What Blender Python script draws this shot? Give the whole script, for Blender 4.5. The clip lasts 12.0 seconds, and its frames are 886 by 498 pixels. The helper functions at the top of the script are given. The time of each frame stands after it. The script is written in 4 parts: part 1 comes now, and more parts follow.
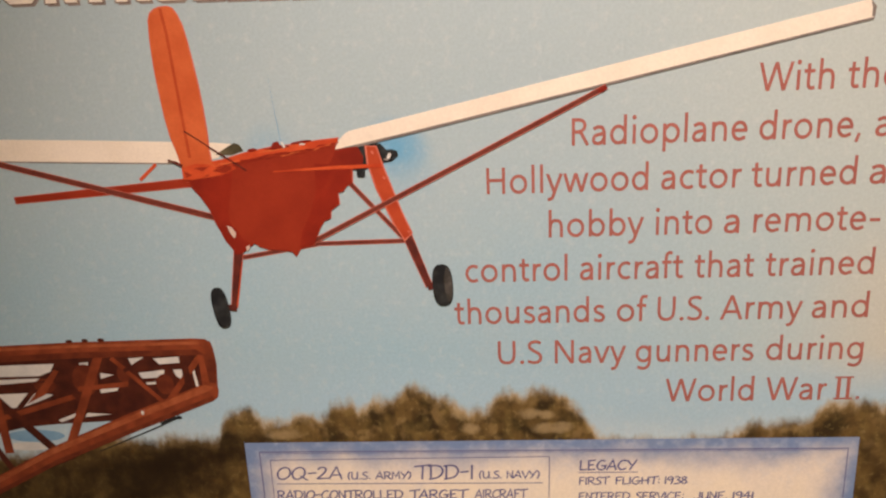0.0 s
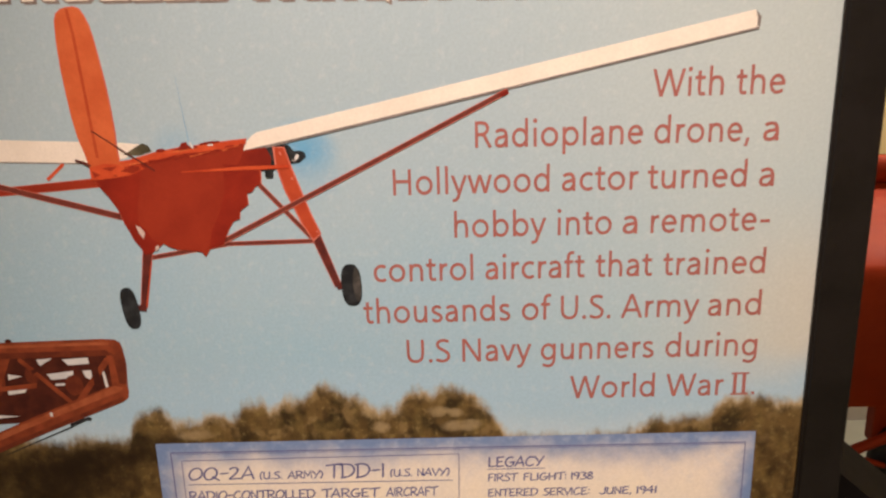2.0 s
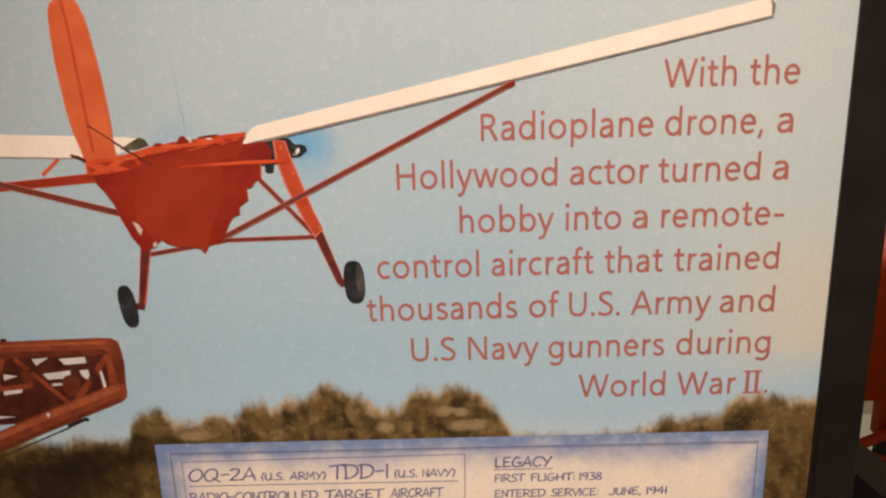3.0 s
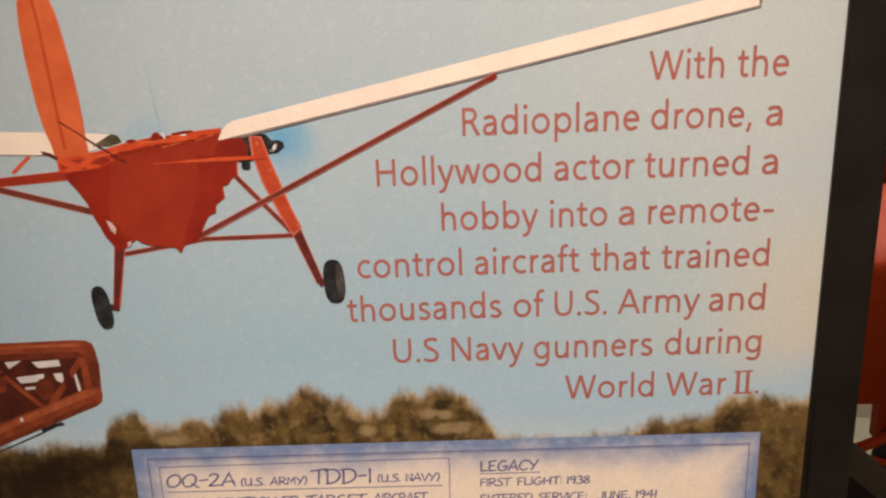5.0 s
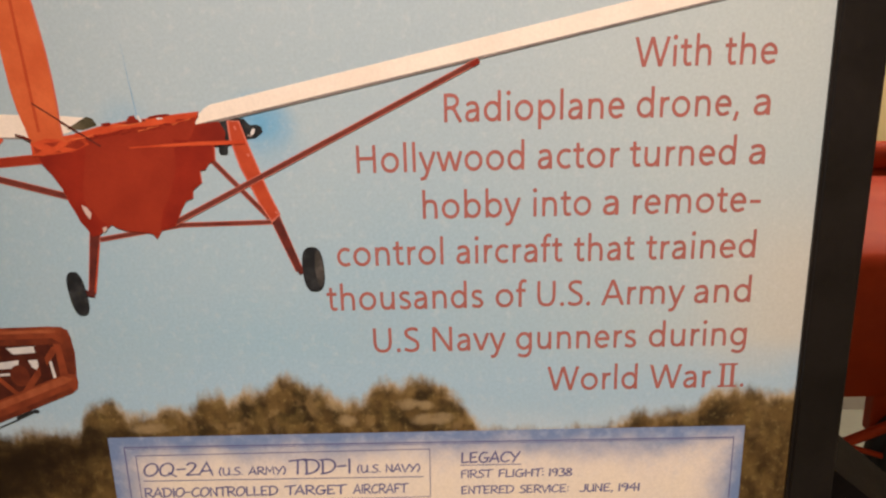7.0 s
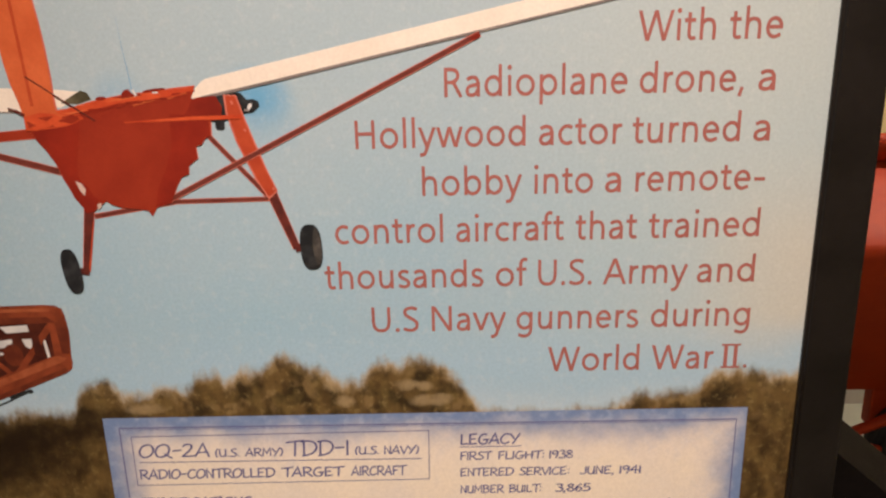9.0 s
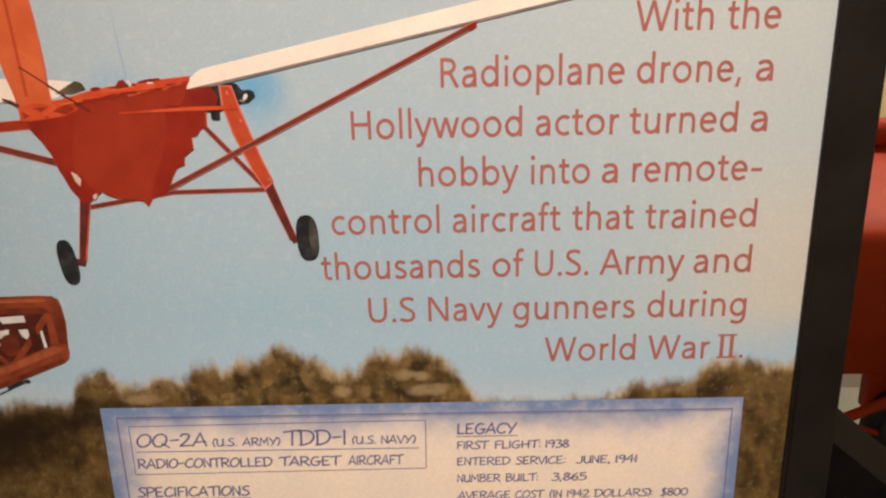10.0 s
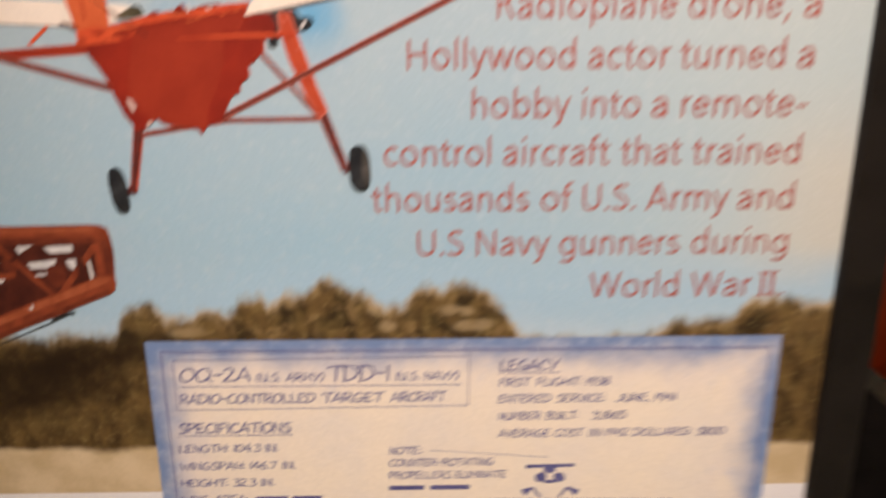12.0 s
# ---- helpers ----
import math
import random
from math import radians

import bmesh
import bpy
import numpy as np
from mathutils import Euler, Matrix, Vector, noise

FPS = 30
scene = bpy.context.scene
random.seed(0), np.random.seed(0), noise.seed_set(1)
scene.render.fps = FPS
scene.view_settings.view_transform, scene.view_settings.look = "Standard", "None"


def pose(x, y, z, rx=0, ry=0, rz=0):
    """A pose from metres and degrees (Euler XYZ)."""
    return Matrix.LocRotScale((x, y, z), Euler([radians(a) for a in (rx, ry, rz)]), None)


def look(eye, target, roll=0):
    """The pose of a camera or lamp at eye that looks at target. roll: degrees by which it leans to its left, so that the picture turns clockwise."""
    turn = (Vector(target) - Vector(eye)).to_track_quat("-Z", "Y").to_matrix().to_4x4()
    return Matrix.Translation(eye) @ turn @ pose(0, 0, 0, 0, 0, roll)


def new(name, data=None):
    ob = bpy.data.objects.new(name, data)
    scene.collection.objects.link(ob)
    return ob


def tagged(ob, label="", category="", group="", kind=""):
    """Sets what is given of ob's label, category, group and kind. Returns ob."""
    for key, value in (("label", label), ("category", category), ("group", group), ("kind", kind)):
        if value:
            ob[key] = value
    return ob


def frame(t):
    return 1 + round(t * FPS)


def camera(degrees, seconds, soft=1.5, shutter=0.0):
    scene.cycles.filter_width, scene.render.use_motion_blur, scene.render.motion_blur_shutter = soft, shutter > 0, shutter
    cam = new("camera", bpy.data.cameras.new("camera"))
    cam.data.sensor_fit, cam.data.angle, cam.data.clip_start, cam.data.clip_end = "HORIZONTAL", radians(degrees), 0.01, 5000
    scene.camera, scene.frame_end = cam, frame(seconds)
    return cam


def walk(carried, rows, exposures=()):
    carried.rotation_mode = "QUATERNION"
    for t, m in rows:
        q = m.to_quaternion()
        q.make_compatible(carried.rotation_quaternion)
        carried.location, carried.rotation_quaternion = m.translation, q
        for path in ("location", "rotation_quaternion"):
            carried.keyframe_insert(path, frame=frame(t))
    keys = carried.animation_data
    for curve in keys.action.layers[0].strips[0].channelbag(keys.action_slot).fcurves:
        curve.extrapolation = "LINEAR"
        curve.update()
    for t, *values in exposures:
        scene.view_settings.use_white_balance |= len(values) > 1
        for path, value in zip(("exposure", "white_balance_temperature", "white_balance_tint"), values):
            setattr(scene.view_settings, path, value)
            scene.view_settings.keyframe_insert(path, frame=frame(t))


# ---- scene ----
cam = camera(52.55, 12.0, soft=2.3, shutter=1.8)
PATH = [
    (0, pose(-0.0193, -0.3902, 1.4290, 71.684, 2.458, 3.098)),
    (0.04, pose(-0.0193, -0.3902, 1.4290, 71.684, 2.458, 3.098)),
    (0.2, pose(-0.0199, -0.3964, 1.4392, 71.217, 2.475, 3.006)),
    (0.4, pose(-0.0145, -0.4071, 1.4380, 71.873, 2.449, 3.166)),
    (0.5, pose(-0.0076, -0.4153, 1.4290, 73.172, 2.582, 3.325)),
    (0.6, pose(-0.0005, -0.4156, 1.4336, 72.208, 2.765, 2.902)),
    (0.7, pose(-0.0007, -0.4196, 1.4306, 72.451, 2.360, 1.683)),
    (0.9, pose(0.0024, -0.4152, 1.4395, 71.356, 1.868, 0.813)),
    (1, pose(0.0030, -0.4144, 1.4385, 71.793, 1.623, 0.681)),
    (1.2, pose(-0.0009, -0.4114, 1.4330, 72.839, 1.405, 0.308)),
    (1.5, pose(0.0024, -0.4079, 1.4260, 72.923, 1.487, 0.526)),
    (2, pose(0.0016, -0.3997, 1.4244, 72.529, 1.503, 0.207)),
    (2.5, pose(-0.0014, -0.3927, 1.4250, 72.047, 1.652, 0.301)),
    (3, pose(0.0003, -0.3894, 1.4220, 72.163, 1.701, 0.310)),
    (5, pose(0.0078, -0.3808, 1.4154, 72.530, 1.936, 0.179)),
    (5.5, pose(0.0114, -0.3791, 1.4155, 72.299, 1.774, 0.059)),
    (6, pose(0.0126, -0.3769, 1.4147, 72.227, 1.486, 0.178)),
    (6.5, pose(0.0145, -0.3756, 1.4145, 71.787, 1.427, 0.238)),
    (8.5, pose(0.0157, -0.3718, 1.4056, 71.814, 1.264, 0.186)),
    (9, pose(0.0145, -0.3716, 1.4042, 71.498, 1.250, 0.183)),
    (9.5, pose(0.0155, -0.3711, 1.4037, 71.281, 1.264, 0.154)),
    (10, pose(0.0156, -0.3702, 1.4071, 70.432, 1.234, 0.114)),
    (10.5, pose(0.0129, -0.3737, 1.4022, 70.869, 1.258, -0.034)),
    (11, pose(0.0121, -0.3721, 1.4002, 70.753, 1.285, -0.040)),
    (11.2, pose(0.0099, -0.3717, 1.4002, 70.394, 1.393, -0.246)),
    (11.5, pose(0.0070, -0.3766, 1.4008, 70.758, 1.128, -0.201)),
    (11.7, pose(0.0049, -0.3852, 1.3978, 70.492, 1.034, 0.083)),
    (11.8, pose(0.0019, -0.3832, 1.3963, 69.823, 0.987, 0.125)),
    (11.9, pose(-0.0141, -0.3852, 1.3888, 70.024, 0.017, -1.374)),
    (12, pose(-0.0172, -0.3855, 1.3762, 71.113, 0.165, -1.093)),
    (12.1, pose(-0.0203, -0.3859, 1.3635, 72.203, 0.313, -0.812)),
]
walk(cam, PATH, exposures=((0, 0.15, 6750, 10), (1.5, 0.18, 6600, 10), (5.5, 0.13, 6550, 10), (8.5, 0.14, 6500, 10), (10.5, 0.25, 6430, 10), (12, 0.34, 6200, 10)))

# ---- light: a closed museum room with three added warm lamps, all unseen ----
world = bpy.data.worlds.new("world")
scene.world = world
world.use_nodes = True
world.node_tree.nodes["Background"].inputs[0].default_value = (0.9, 0.8, 0.65, 1)
world.node_tree.nodes["Background"].inputs[1].default_value = 0.02


def area(name, place, target, size_x, size_y, watts, colour):
    data = bpy.data.lights.new(name, "AREA")
    data.shape, data.size, data.size_y, data.energy, data.color = "RECTANGLE", size_x, size_y, watts, colour
    ob = new(name, data)
    ob.matrix_world = look(place, target)
    return ob


WARM = (1.0, 0.795, 0.71)
# added spot, no known fitting: brightens the panel's middle, weaker at its sides
spot = bpy.data.lights.new("added_spot_front", "SPOT")
spot.energy, spot.color, spot.spot_size, spot.spot_blend, spot.shadow_soft_size = 55, WARM, radians(39.5), 1.0, 0.05
new("added_spot_front", spot).matrix_world = look((0.03, -0.75, 2.10), (0.025, 0.0, 1.275))
# added lamp out of view: general light on the front of the room
area("added_area_front", (0.4, -1.6, 2.72), (0.4, -1.6, 0), 1.1, 0.5, 14, WARM)
# added lamp out of view: brightens the yellow wall and the aircraft
area("added_area_back", (1.5, 1.75, 2.68), (1.5, 2.2, 1.2), 1.6, 0.15, 42, WARM)


# ---- materials ----
class Nodes:
    """A short way to write node trees."""

    def __init__(self, name):
        self.mat = bpy.data.materials.new(name)
        self.mat.use_nodes = True
        self.tree = self.mat.node_tree
        self.bsdf = self.tree.nodes["Principled BSDF"]
        self.coord = self.tree.nodes.new("ShaderNodeTexCoord").outputs["Object"]

    def node(self, kind, **sets):
        n = self.tree.nodes.new(kind)
        for key, value in sets.items():
            setattr(n, key, value)
        return n

    def put(self, socket, value):
        if isinstance(value, bpy.types.NodeSocket):
            self.tree.links.new(value, socket)
        elif isinstance(value, tuple) and len(value) == 3 and socket.type == "RGBA":
            socket.default_value = (*value, 1)
        else:
            socket.default_value = value

    def math(self, op, a, b=0.0, clamp=False):
        n = self.node("ShaderNodeMath", operation=op, use_clamp=clamp)
        self.put(n.inputs[0], a)
        self.put(n.inputs[1], b)
        return n.outputs[0]

    def noise(self, scale, detail=3.0, rough=0.55, vector=None, distortion=0.0):
        n = self.node("ShaderNodeTexNoise")
        self.put(n.inputs["Vector"], vector or self.coord)
        n.inputs["Scale"].default_value, n.inputs["Detail"].default_value = scale, detail
        n.inputs["Roughness"].default_value, n.inputs["Distortion"].default_value = rough, distortion
        return n.outputs["Fac"]

    def ramp(self, value, low, high, out_low=0.0, out_high=1.0):
        n = self.node("ShaderNodeMapRange", interpolation_type="SMOOTHSTEP")
        for i, x in enumerate((value, low, high, out_low, out_high)):
            self.put(n.inputs[i], x)
        return n.outputs[0]

    def mix(self, fac, a, b, blend="MIX"):
        n = self.node("ShaderNodeMix", data_type="RGBA", blend_type=blend)
        self.put(n.inputs[0], fac)
        self.put(n.inputs[6], a)
        self.put(n.inputs[7], b)
        return n.outputs[2]

    def xyz(self):
        n = self.node("ShaderNodeSeparateXYZ")
        self.put(n.inputs[0], self.coord)
        return n.outputs

    def bump(self, height, strength, distance):
        n = self.node("ShaderNodeBump")
        self.put(n.inputs["Height"], height)
        n.inputs["Strength"].default_value, n.inputs["Distance"].default_value = strength, distance
        self.tree.links.new(n.outputs[0], self.bsdf.inputs["Normal"])

    def done(self, colour, rough=0.5, metal=0.0, spec=0.5):
        self.put(self.bsdf.inputs["Base Color"], colour)
        self.put(self.bsdf.inputs["Roughness"], rough)
        self.put(self.bsdf.inputs["Metallic"], metal)
        self.put(self.bsdf.inputs["Specular IOR Level"], spec)
        return self.mat


PRINT_ROUGH, PRINT_SPEC = 0.42, 0.35
MM = 0.001


def printed(name, dark, light, scale=120.0, low=0.3, high=0.7, grain=0.05):
    """Ink on the satin sheet: two tones mixed by noise, with the fine grain of the print."""
    n = Nodes(name)
    tone = n.mix(n.ramp(n.noise(scale, 4), low, high), dark, light)
    fine = n.ramp(n.noise(900, 3, 0.7), 0.25, 0.75, 1 - grain, 1 + grain)
    return n.done(n.mix(1.0, tone, fine, "MULTIPLY"), PRINT_ROUGH, 0, PRINT_SPEC)


def plain(name, dark, light, scale, rough, metal=0.0, spec=0.5, bump=0.0):
    n = Nodes(name)
    grain = n.noise(scale * 12, 3)
    both = n.math("ADD", n.math("MULTIPLY", n.noise(scale, 4), 0.7), n.math("MULTIPLY", grain, 0.3))
    if bump:
        n.bump(grain, bump, 0.002)
    return n.done(n.mix(n.ramp(both, 0.3, 0.7), dark, light), n.ramp(both, 0.2, 0.8, rough * 0.85, rough * 1.15), metal, spec)


# The height of the printed dune crest along the sheet, in millimetres: the western hills and the eastern one.
CREST_WEST = ((-300, -4), (-245, -4), (-232, 4), (-214, 5), (-197, 2.5), (-181, 5.0), (-167, 3.3), (-160, 12), (-156, 17.0), (-146, 20.2), (-138, 11.8), (-127, 12.6),
              (-120.6, 16.5), (-112, 14.5), (-102.5, 22.0), (-96, 23.2), (-91, 18.8), (-81, 24.4), (-76, 23.5), (-63, 31.2), (-56, 26.8), (-45, 22.7), (-39, 18.3), (-29.5, 17.6),
              (-24, 24.6), (-17.3, 27.6), (-12, 25.2), (-4.4, 28.6), (3, 27.2), (13.4, 20.1), (22, 10.0), (29, 1.6), (40, 1.0))
CREST_EAST = ((40, 1.0), (78, 1.2), (88, 3.4), (94, 5.4), (101.7, 9.6), (107, 7.8), (120, 10.8), (124, 9.4), (129, 15.2), (133, 18.8), (139, 20.0), (153, 20.2), (160, 17.4), (166, 17.2), (180, 20.4))


def sheet_material():
    n = Nodes("printed_photograph")
    x, _, z = n.xyz()
    # sky: paler and greyer above and towards the right, bluer towards the horizon, faintly blotched
    blotch = n.noise(16, 5, 0.6)
    sky = n.mix(n.ramp(z, 0.03, 0.19), (0.330, 0.515, 0.620), (0.395, 0.505, 0.545))
    sky = n.mix(n.ramp(blotch, 0.35, 0.7, 0, 0.35), sky, (0.435, 0.53, 0.56))
    sky = n.mix(n.ramp(x, -0.01, 0.165, 0, 0.55), sky, (0.55, 0.60, 0.54))
    # a warmer beige low at the right edge
    warm_side = n.math("MULTIPLY", n.ramp(x, 0.105, 0.170), n.ramp(z, 0.130, 0.070, 0, 0.6))
    sky = n.mix(warm_side, sky, (0.62, 0.565, 0.44))
    band = n.math("ADD", z, n.math("MULTIPLY", n.math("SUBTRACT", n.noise(22, 3), 0.5), 0.02))
    sky = n.mix(n.ramp(band, 0.050, 0.022, 0, 0.85), sky, (0.37, 0.545, 0.655))
    sky = n.mix(n.ramp(band, 0.018, 0.0, 0, 0.5), sky, (0.52, 0.62, 0.66))
    # the blue blur of the turning propeller
    for cx, cz, r, amount in ((-0.066, 0.147, 0.020, 0.9), (-0.060, 0.136, 0.020, 0.22), (-0.122, 0.150, 0.015, 0.24)):
        dx, dz = n.math("SUBTRACT", x, cx), n.math("SUBTRACT", z, cz)
        d = n.math("SQRT", n.math("ADD", n.math("MULTIPLY", dx, dx), n.math("MULTIPLY", n.math("MULTIPLY", dz, dz), 1.6)))
        d = n.math("ADD", d, n.math("MULTIPLY", n.math("SUBTRACT", n.noise(60, 3), 0.5), 0.010))
        sky = n.mix(n.ramp(d, r, r * 0.15, 0, amount), sky, (0.13, 0.38, 0.60))
    sky = n.mix(n.ramp(n.noise(210, 4, 0.7), 0.50, 0.74, 0, 0.24), sky, (0.68, 0.70, 0.67))
    # dunes covered with brush
    def crest_line(crest):
        low, high = crest[0][0], crest[-1][0]
        curve, span = n.node("ShaderNodeFloatCurve"), n.node("ShaderNodeMapRange")
        for i, v in enumerate((x, low * MM, high * MM, 0.0, 1.0)):
            n.put(span.inputs[i], v)
        n.put(curve.inputs["Value"], span.outputs[0])
        points = curve.mapping.curves[0].points
        for i, (px, pz) in enumerate(crest):
            spot = ((px - low) / (high - low), (pz + 20) / 60)
            if i in (0, len(crest) - 1):
                points[0 if i == 0 else -1].location = spot
            else:
                points.new(*spot)
        curve.mapping.update()
        return n.math("SUBTRACT", n.math("MULTIPLY", curve.outputs[0], 0.06), 0.02)

    east = n.math("GREATER_THAN", x, 0.040)
    west_line, east_line = crest_line(CREST_WEST), crest_line(CREST_EAST)
    crest = n.math("ADD", n.math("MULTIPLY", east, east_line), n.math("MULTIPLY", n.math("SUBTRACT", 1.0, east), west_line))
    blades = n.node("ShaderNodeMapping")
    n.put(blades.inputs["Vector"], n.coord)
    blades.inputs["Scale"].default_value = (1.0, 1.0, 0.5)
    spikes = n.math("MULTIPLY", n.math("SUBTRACT", n.noise(260, 3, 0.6, blades.outputs[0]), 0.5), 0.009)
    tufts = n.math("MULTIPLY", n.math("SUBTRACT", n.noise(120, 3), 0.5), 0.006)
    depth = n.math("ADD", n.math("SUBTRACT", n.math("SUBTRACT", crest, z), 0.0012), n.math("ADD", tufts, spikes))

    edge_noise = n.noise(90, 4, 0.65)

    def patch(cx, cz, rx, rz, wobble=1.6):
        """1 inside a soft-edged, uneven oval of the picture, 0 outside; in millimetres."""
        dx = n.math("DIVIDE", n.math("SUBTRACT", x, cx * MM), rx * MM)
        dz = n.math("DIVIDE", n.math("SUBTRACT", z, cz * MM), rz * MM)
        d = n.math("ADD", n.math("ADD", n.math("MULTIPLY", dx, dx), n.math("MULTIPLY", dz, dz)), n.math("MULTIPLY", n.math("SUBTRACT", edge_noise, 0.5), wobble * 2))
        return n.ramp(d, 2.2, -0.3)

    clump = n.noise(78, 3, 0.5, distortion=0.3)
    streak = n.noise(150, 3, 0.5, blades.outputs[0])
    brush = n.mix(n.ramp(clump, 0.36, 0.62), (0.036, 0.024, 0.0095), (0.132, 0.083, 0.028))
    brush = n.mix(n.ramp(streak, 0.44, 0.70, 0, 0.45), brush, (0.195, 0.138, 0.045))
    brush = n.mix(n.ramp(n.noise(105, 2), 0.54, 0.70, 0, 0.45), brush, (0.27, 0.183, 0.078))
    brush = n.mix(n.ramp(n.noise(210, 2, 0.5), 0.50, 0.34, 0, 0.4), brush, (0.034, 0.018, 0.008))
    flecks = n.noise(300, 3, 0.65)
    brush = n.mix(n.ramp(flecks, 0.54, 0.70, 0, 0.4), brush, (0.30, 0.225, 0.095))
    lower = n.mix(n.ramp(streak, 0.34, 0.68), (0.050, 0.028, 0.009), (0.138, 0.084, 0.026))
    lower = n.mix(n.ramp(n.noise(60, 3), 0.48, 0.68, 0, 0.6), lower, (0.175, 0.118, 0.038))
    lower = n.mix(n.ramp(flecks, 0.50, 0.70, 0, 0.45), lower, (0.24, 0.18, 0.065))
    lower = n.mix(n.ramp(n.noise(85, 3, 0.6), 0.50, 0.36, 0, 0.6), lower, (0.045, 0.024, 0.009))
    brush = n.mix(n.ramp(z, 0.004, -0.012, 0, 0.75), brush, lower)
    for cx, cz, rx, rz, amount in ((-184, -10, 28, 10, 0.95), (-152, -1, 12, 7, 0.7), (-204, -22, 26, 14, 0.9), (-172, -25, 12, 7, 0.5), (-250, -25, 40, 20, 0.6)):
        brush = n.mix(n.math("MULTIPLY", patch(cx, cz, rx, rz), amount), brush, (0.017, 0.009, 0.004))
    for cx, cz, rx, rz in ((-129, 4.2, 7, 2.6), (-40, 15, 5, 3.0), (-36, 6.4, 5, 2.6), (-8, 14.4, 4.5, 2.6), (1, 13.4, 3.5, 2.0), (0, 6.4, 5, 2.6), (8, 6.6, 4.5, 2.8), (170, 18, 8, 4.2), (174, 15, 7, 3)):
        brush = n.mix(n.math("MULTIPLY", patch(cx, cz, rx, rz, 2.6), 0.6), brush, (0.42, 0.32, 0.17))
    tips = n.math("MULTIPLY", n.ramp(depth, 0.0070, -0.001, 0, 0.9), n.ramp(n.noise(62, 3), 0.36, 0.62, 0.2, 1.0))
    brush = n.mix(n.math("MULTIPLY", tips, n.ramp(x, -0.17, -0.13, 0.35, 1.0)), brush, (0.50, 0.37, 0.195))
    picture = n.mix(n.ramp(depth, -0.0042, 0.0036), sky, brush)
    sand = n.mix(n.ramp(n.noise(50, 5), 0.35, 0.7), (0.52, 0.40, 0.22), (0.66, 0.53, 0.33))
    wavy = n.math("ADD", z, n.math("MULTIPLY", n.math("SUBTRACT", n.noise(40, 4), 0.5), 0.012))
    picture = n.mix(n.ramp(wavy, -0.055, -0.060), picture, sand)
    picture = n.mix(n.ramp(z, -0.0815, -0.0825), picture, (0.82, 0.80, 0.77))
    fine = n.ramp(n.noise(700, 3, 0.75), 0.2, 0.8, 0.93, 1.07)
    n.bump(n.noise(1400, 2), 0.06, 0.0004)
    return n.done(n.mix(1.0, picture, fine, "MULTIPLY"), PRINT_ROUGH, 0, PRINT_SPEC)


def card_material():
    n = Nodes("blueprint_card_print")
    x, _, z = n.xyz()
    near_side = n.math("SUBTRACT", 0.150, n.math("ABSOLUTE", x))
    near_top = n.math("MULTIPLY", z, -1.0)
    edge = n.math("MINIMUM", near_side, near_top)
    cloud = n.noise(38, 5, 0.6)
    wash = n.math("ADD", edge, n.math("MULTIPLY", n.math("SUBTRACT", cloud, 0.5), 0.030))
    colour = n.mix(n.ramp(wash, 0.0, 0.022), (0.178, 0.262, 0.445), (0.79, 0.71, 0.62))
    colour = n.mix(n.ramp(n.noise(130, 5, 0.65), 0.46, 0.74, 0, 0.42), colour, (0.52, 0.57, 0.66))
    inner = n.ramp(n.math("ADD", edge, n.math("MULTIPLY", n.math("SUBTRACT", n.noise(24, 4), 0.5), 0.05)), 0.008, 0.034)
    blot = n.ramp(n.noise(30, 5), 0.35, 0.7)
    warm = n.mix(blot, (0.87, 0.77, 0.60), (0.81, 0.735, 0.615))
    colour = n.mix(n.math("MULTIPLY", inner, 0.85), colour, warm)
    fine = n.ramp(n.noise(700, 3, 0.75), 0.2, 0.8, 0.93, 1.07)
    return n.done(n.mix(1.0, colour, fine, "MULTIPLY"), PRINT_ROUGH, 0, PRINT_SPEC)


SHEET = sheet_material()
CARD = card_material()
INK_RED = printed("red_ink", (0.345, 0.115, 0.096), (0.40, 0.138, 0.116))
INK_BLUE = printed("slate_blue_ink", (0.085, 0.085, 0.22), (0.13, 0.13, 0.29), 90)
INK_SKY = printed("sky_blue_ink", (0.17, 0.33, 0.50), (0.24, 0.42, 0.58))
INK_CREAM = printed("cream_ink", (0.80, 0.72, 0.63), (0.86, 0.78, 0.68))
INK_BROWN = printed("brown_outline_ink", (0.16, 0.11, 0.085), (0.24, 0.17, 0.13))
INK_SHADE = printed("grey_shadow_ink", (0.22, 0.19, 0.175), (0.30, 0.26, 0.24))
ORANGE = printed("orange_print", (0.56, 0.105, 0.033), (0.66, 0.145, 0.048), 60)
FIN_SEAM = printed("fin_seam_print", (0.42, 0.055, 0.018), (0.52, 0.085, 0.027), 60)
LEG_RED = printed("leg_red_print", (0.40, 0.050, 0.019), (0.50, 0.075, 0.027), 80)
GAP_SKY = printed("pale_pink_sky_print", (0.55, 0.40, 0.34), (0.62, 0.48, 0.42), 80)
TYRE_GREY = printed("tyre_face_print", (0.045, 0.042, 0.038), (0.10, 0.092, 0.080), 200, 0.4, 0.7)
BRIGHT_RED = printed("bright_red_print", (0.48, 0.052, 0.017), (0.64, 0.095, 0.03), 90)
RED = printed("red_print", (0.27, 0.026, 0.011), (0.33, 0.035, 0.014), 45)
DEEP_RED = printed("deep_red_print", (0.19, 0.015, 0.008), (0.26, 0.022, 0.010), 80)
SIDE_RED = printed("shaded_red_print", (0.22, 0.016, 0.008), (0.30, 0.024, 0.010), 60)
STRUT = printed("strut_print", (0.125, 0.027, 0.020), (0.185, 0.042, 0.029), 120)
MAROON = printed("maroon_print", (0.075, 0.018, 0.015), (0.145, 0.028, 0.021), 150)
PINK = printed("pink_halo_print", (0.58, 0.15, 0.10), (0.66, 0.21, 0.15), 90)
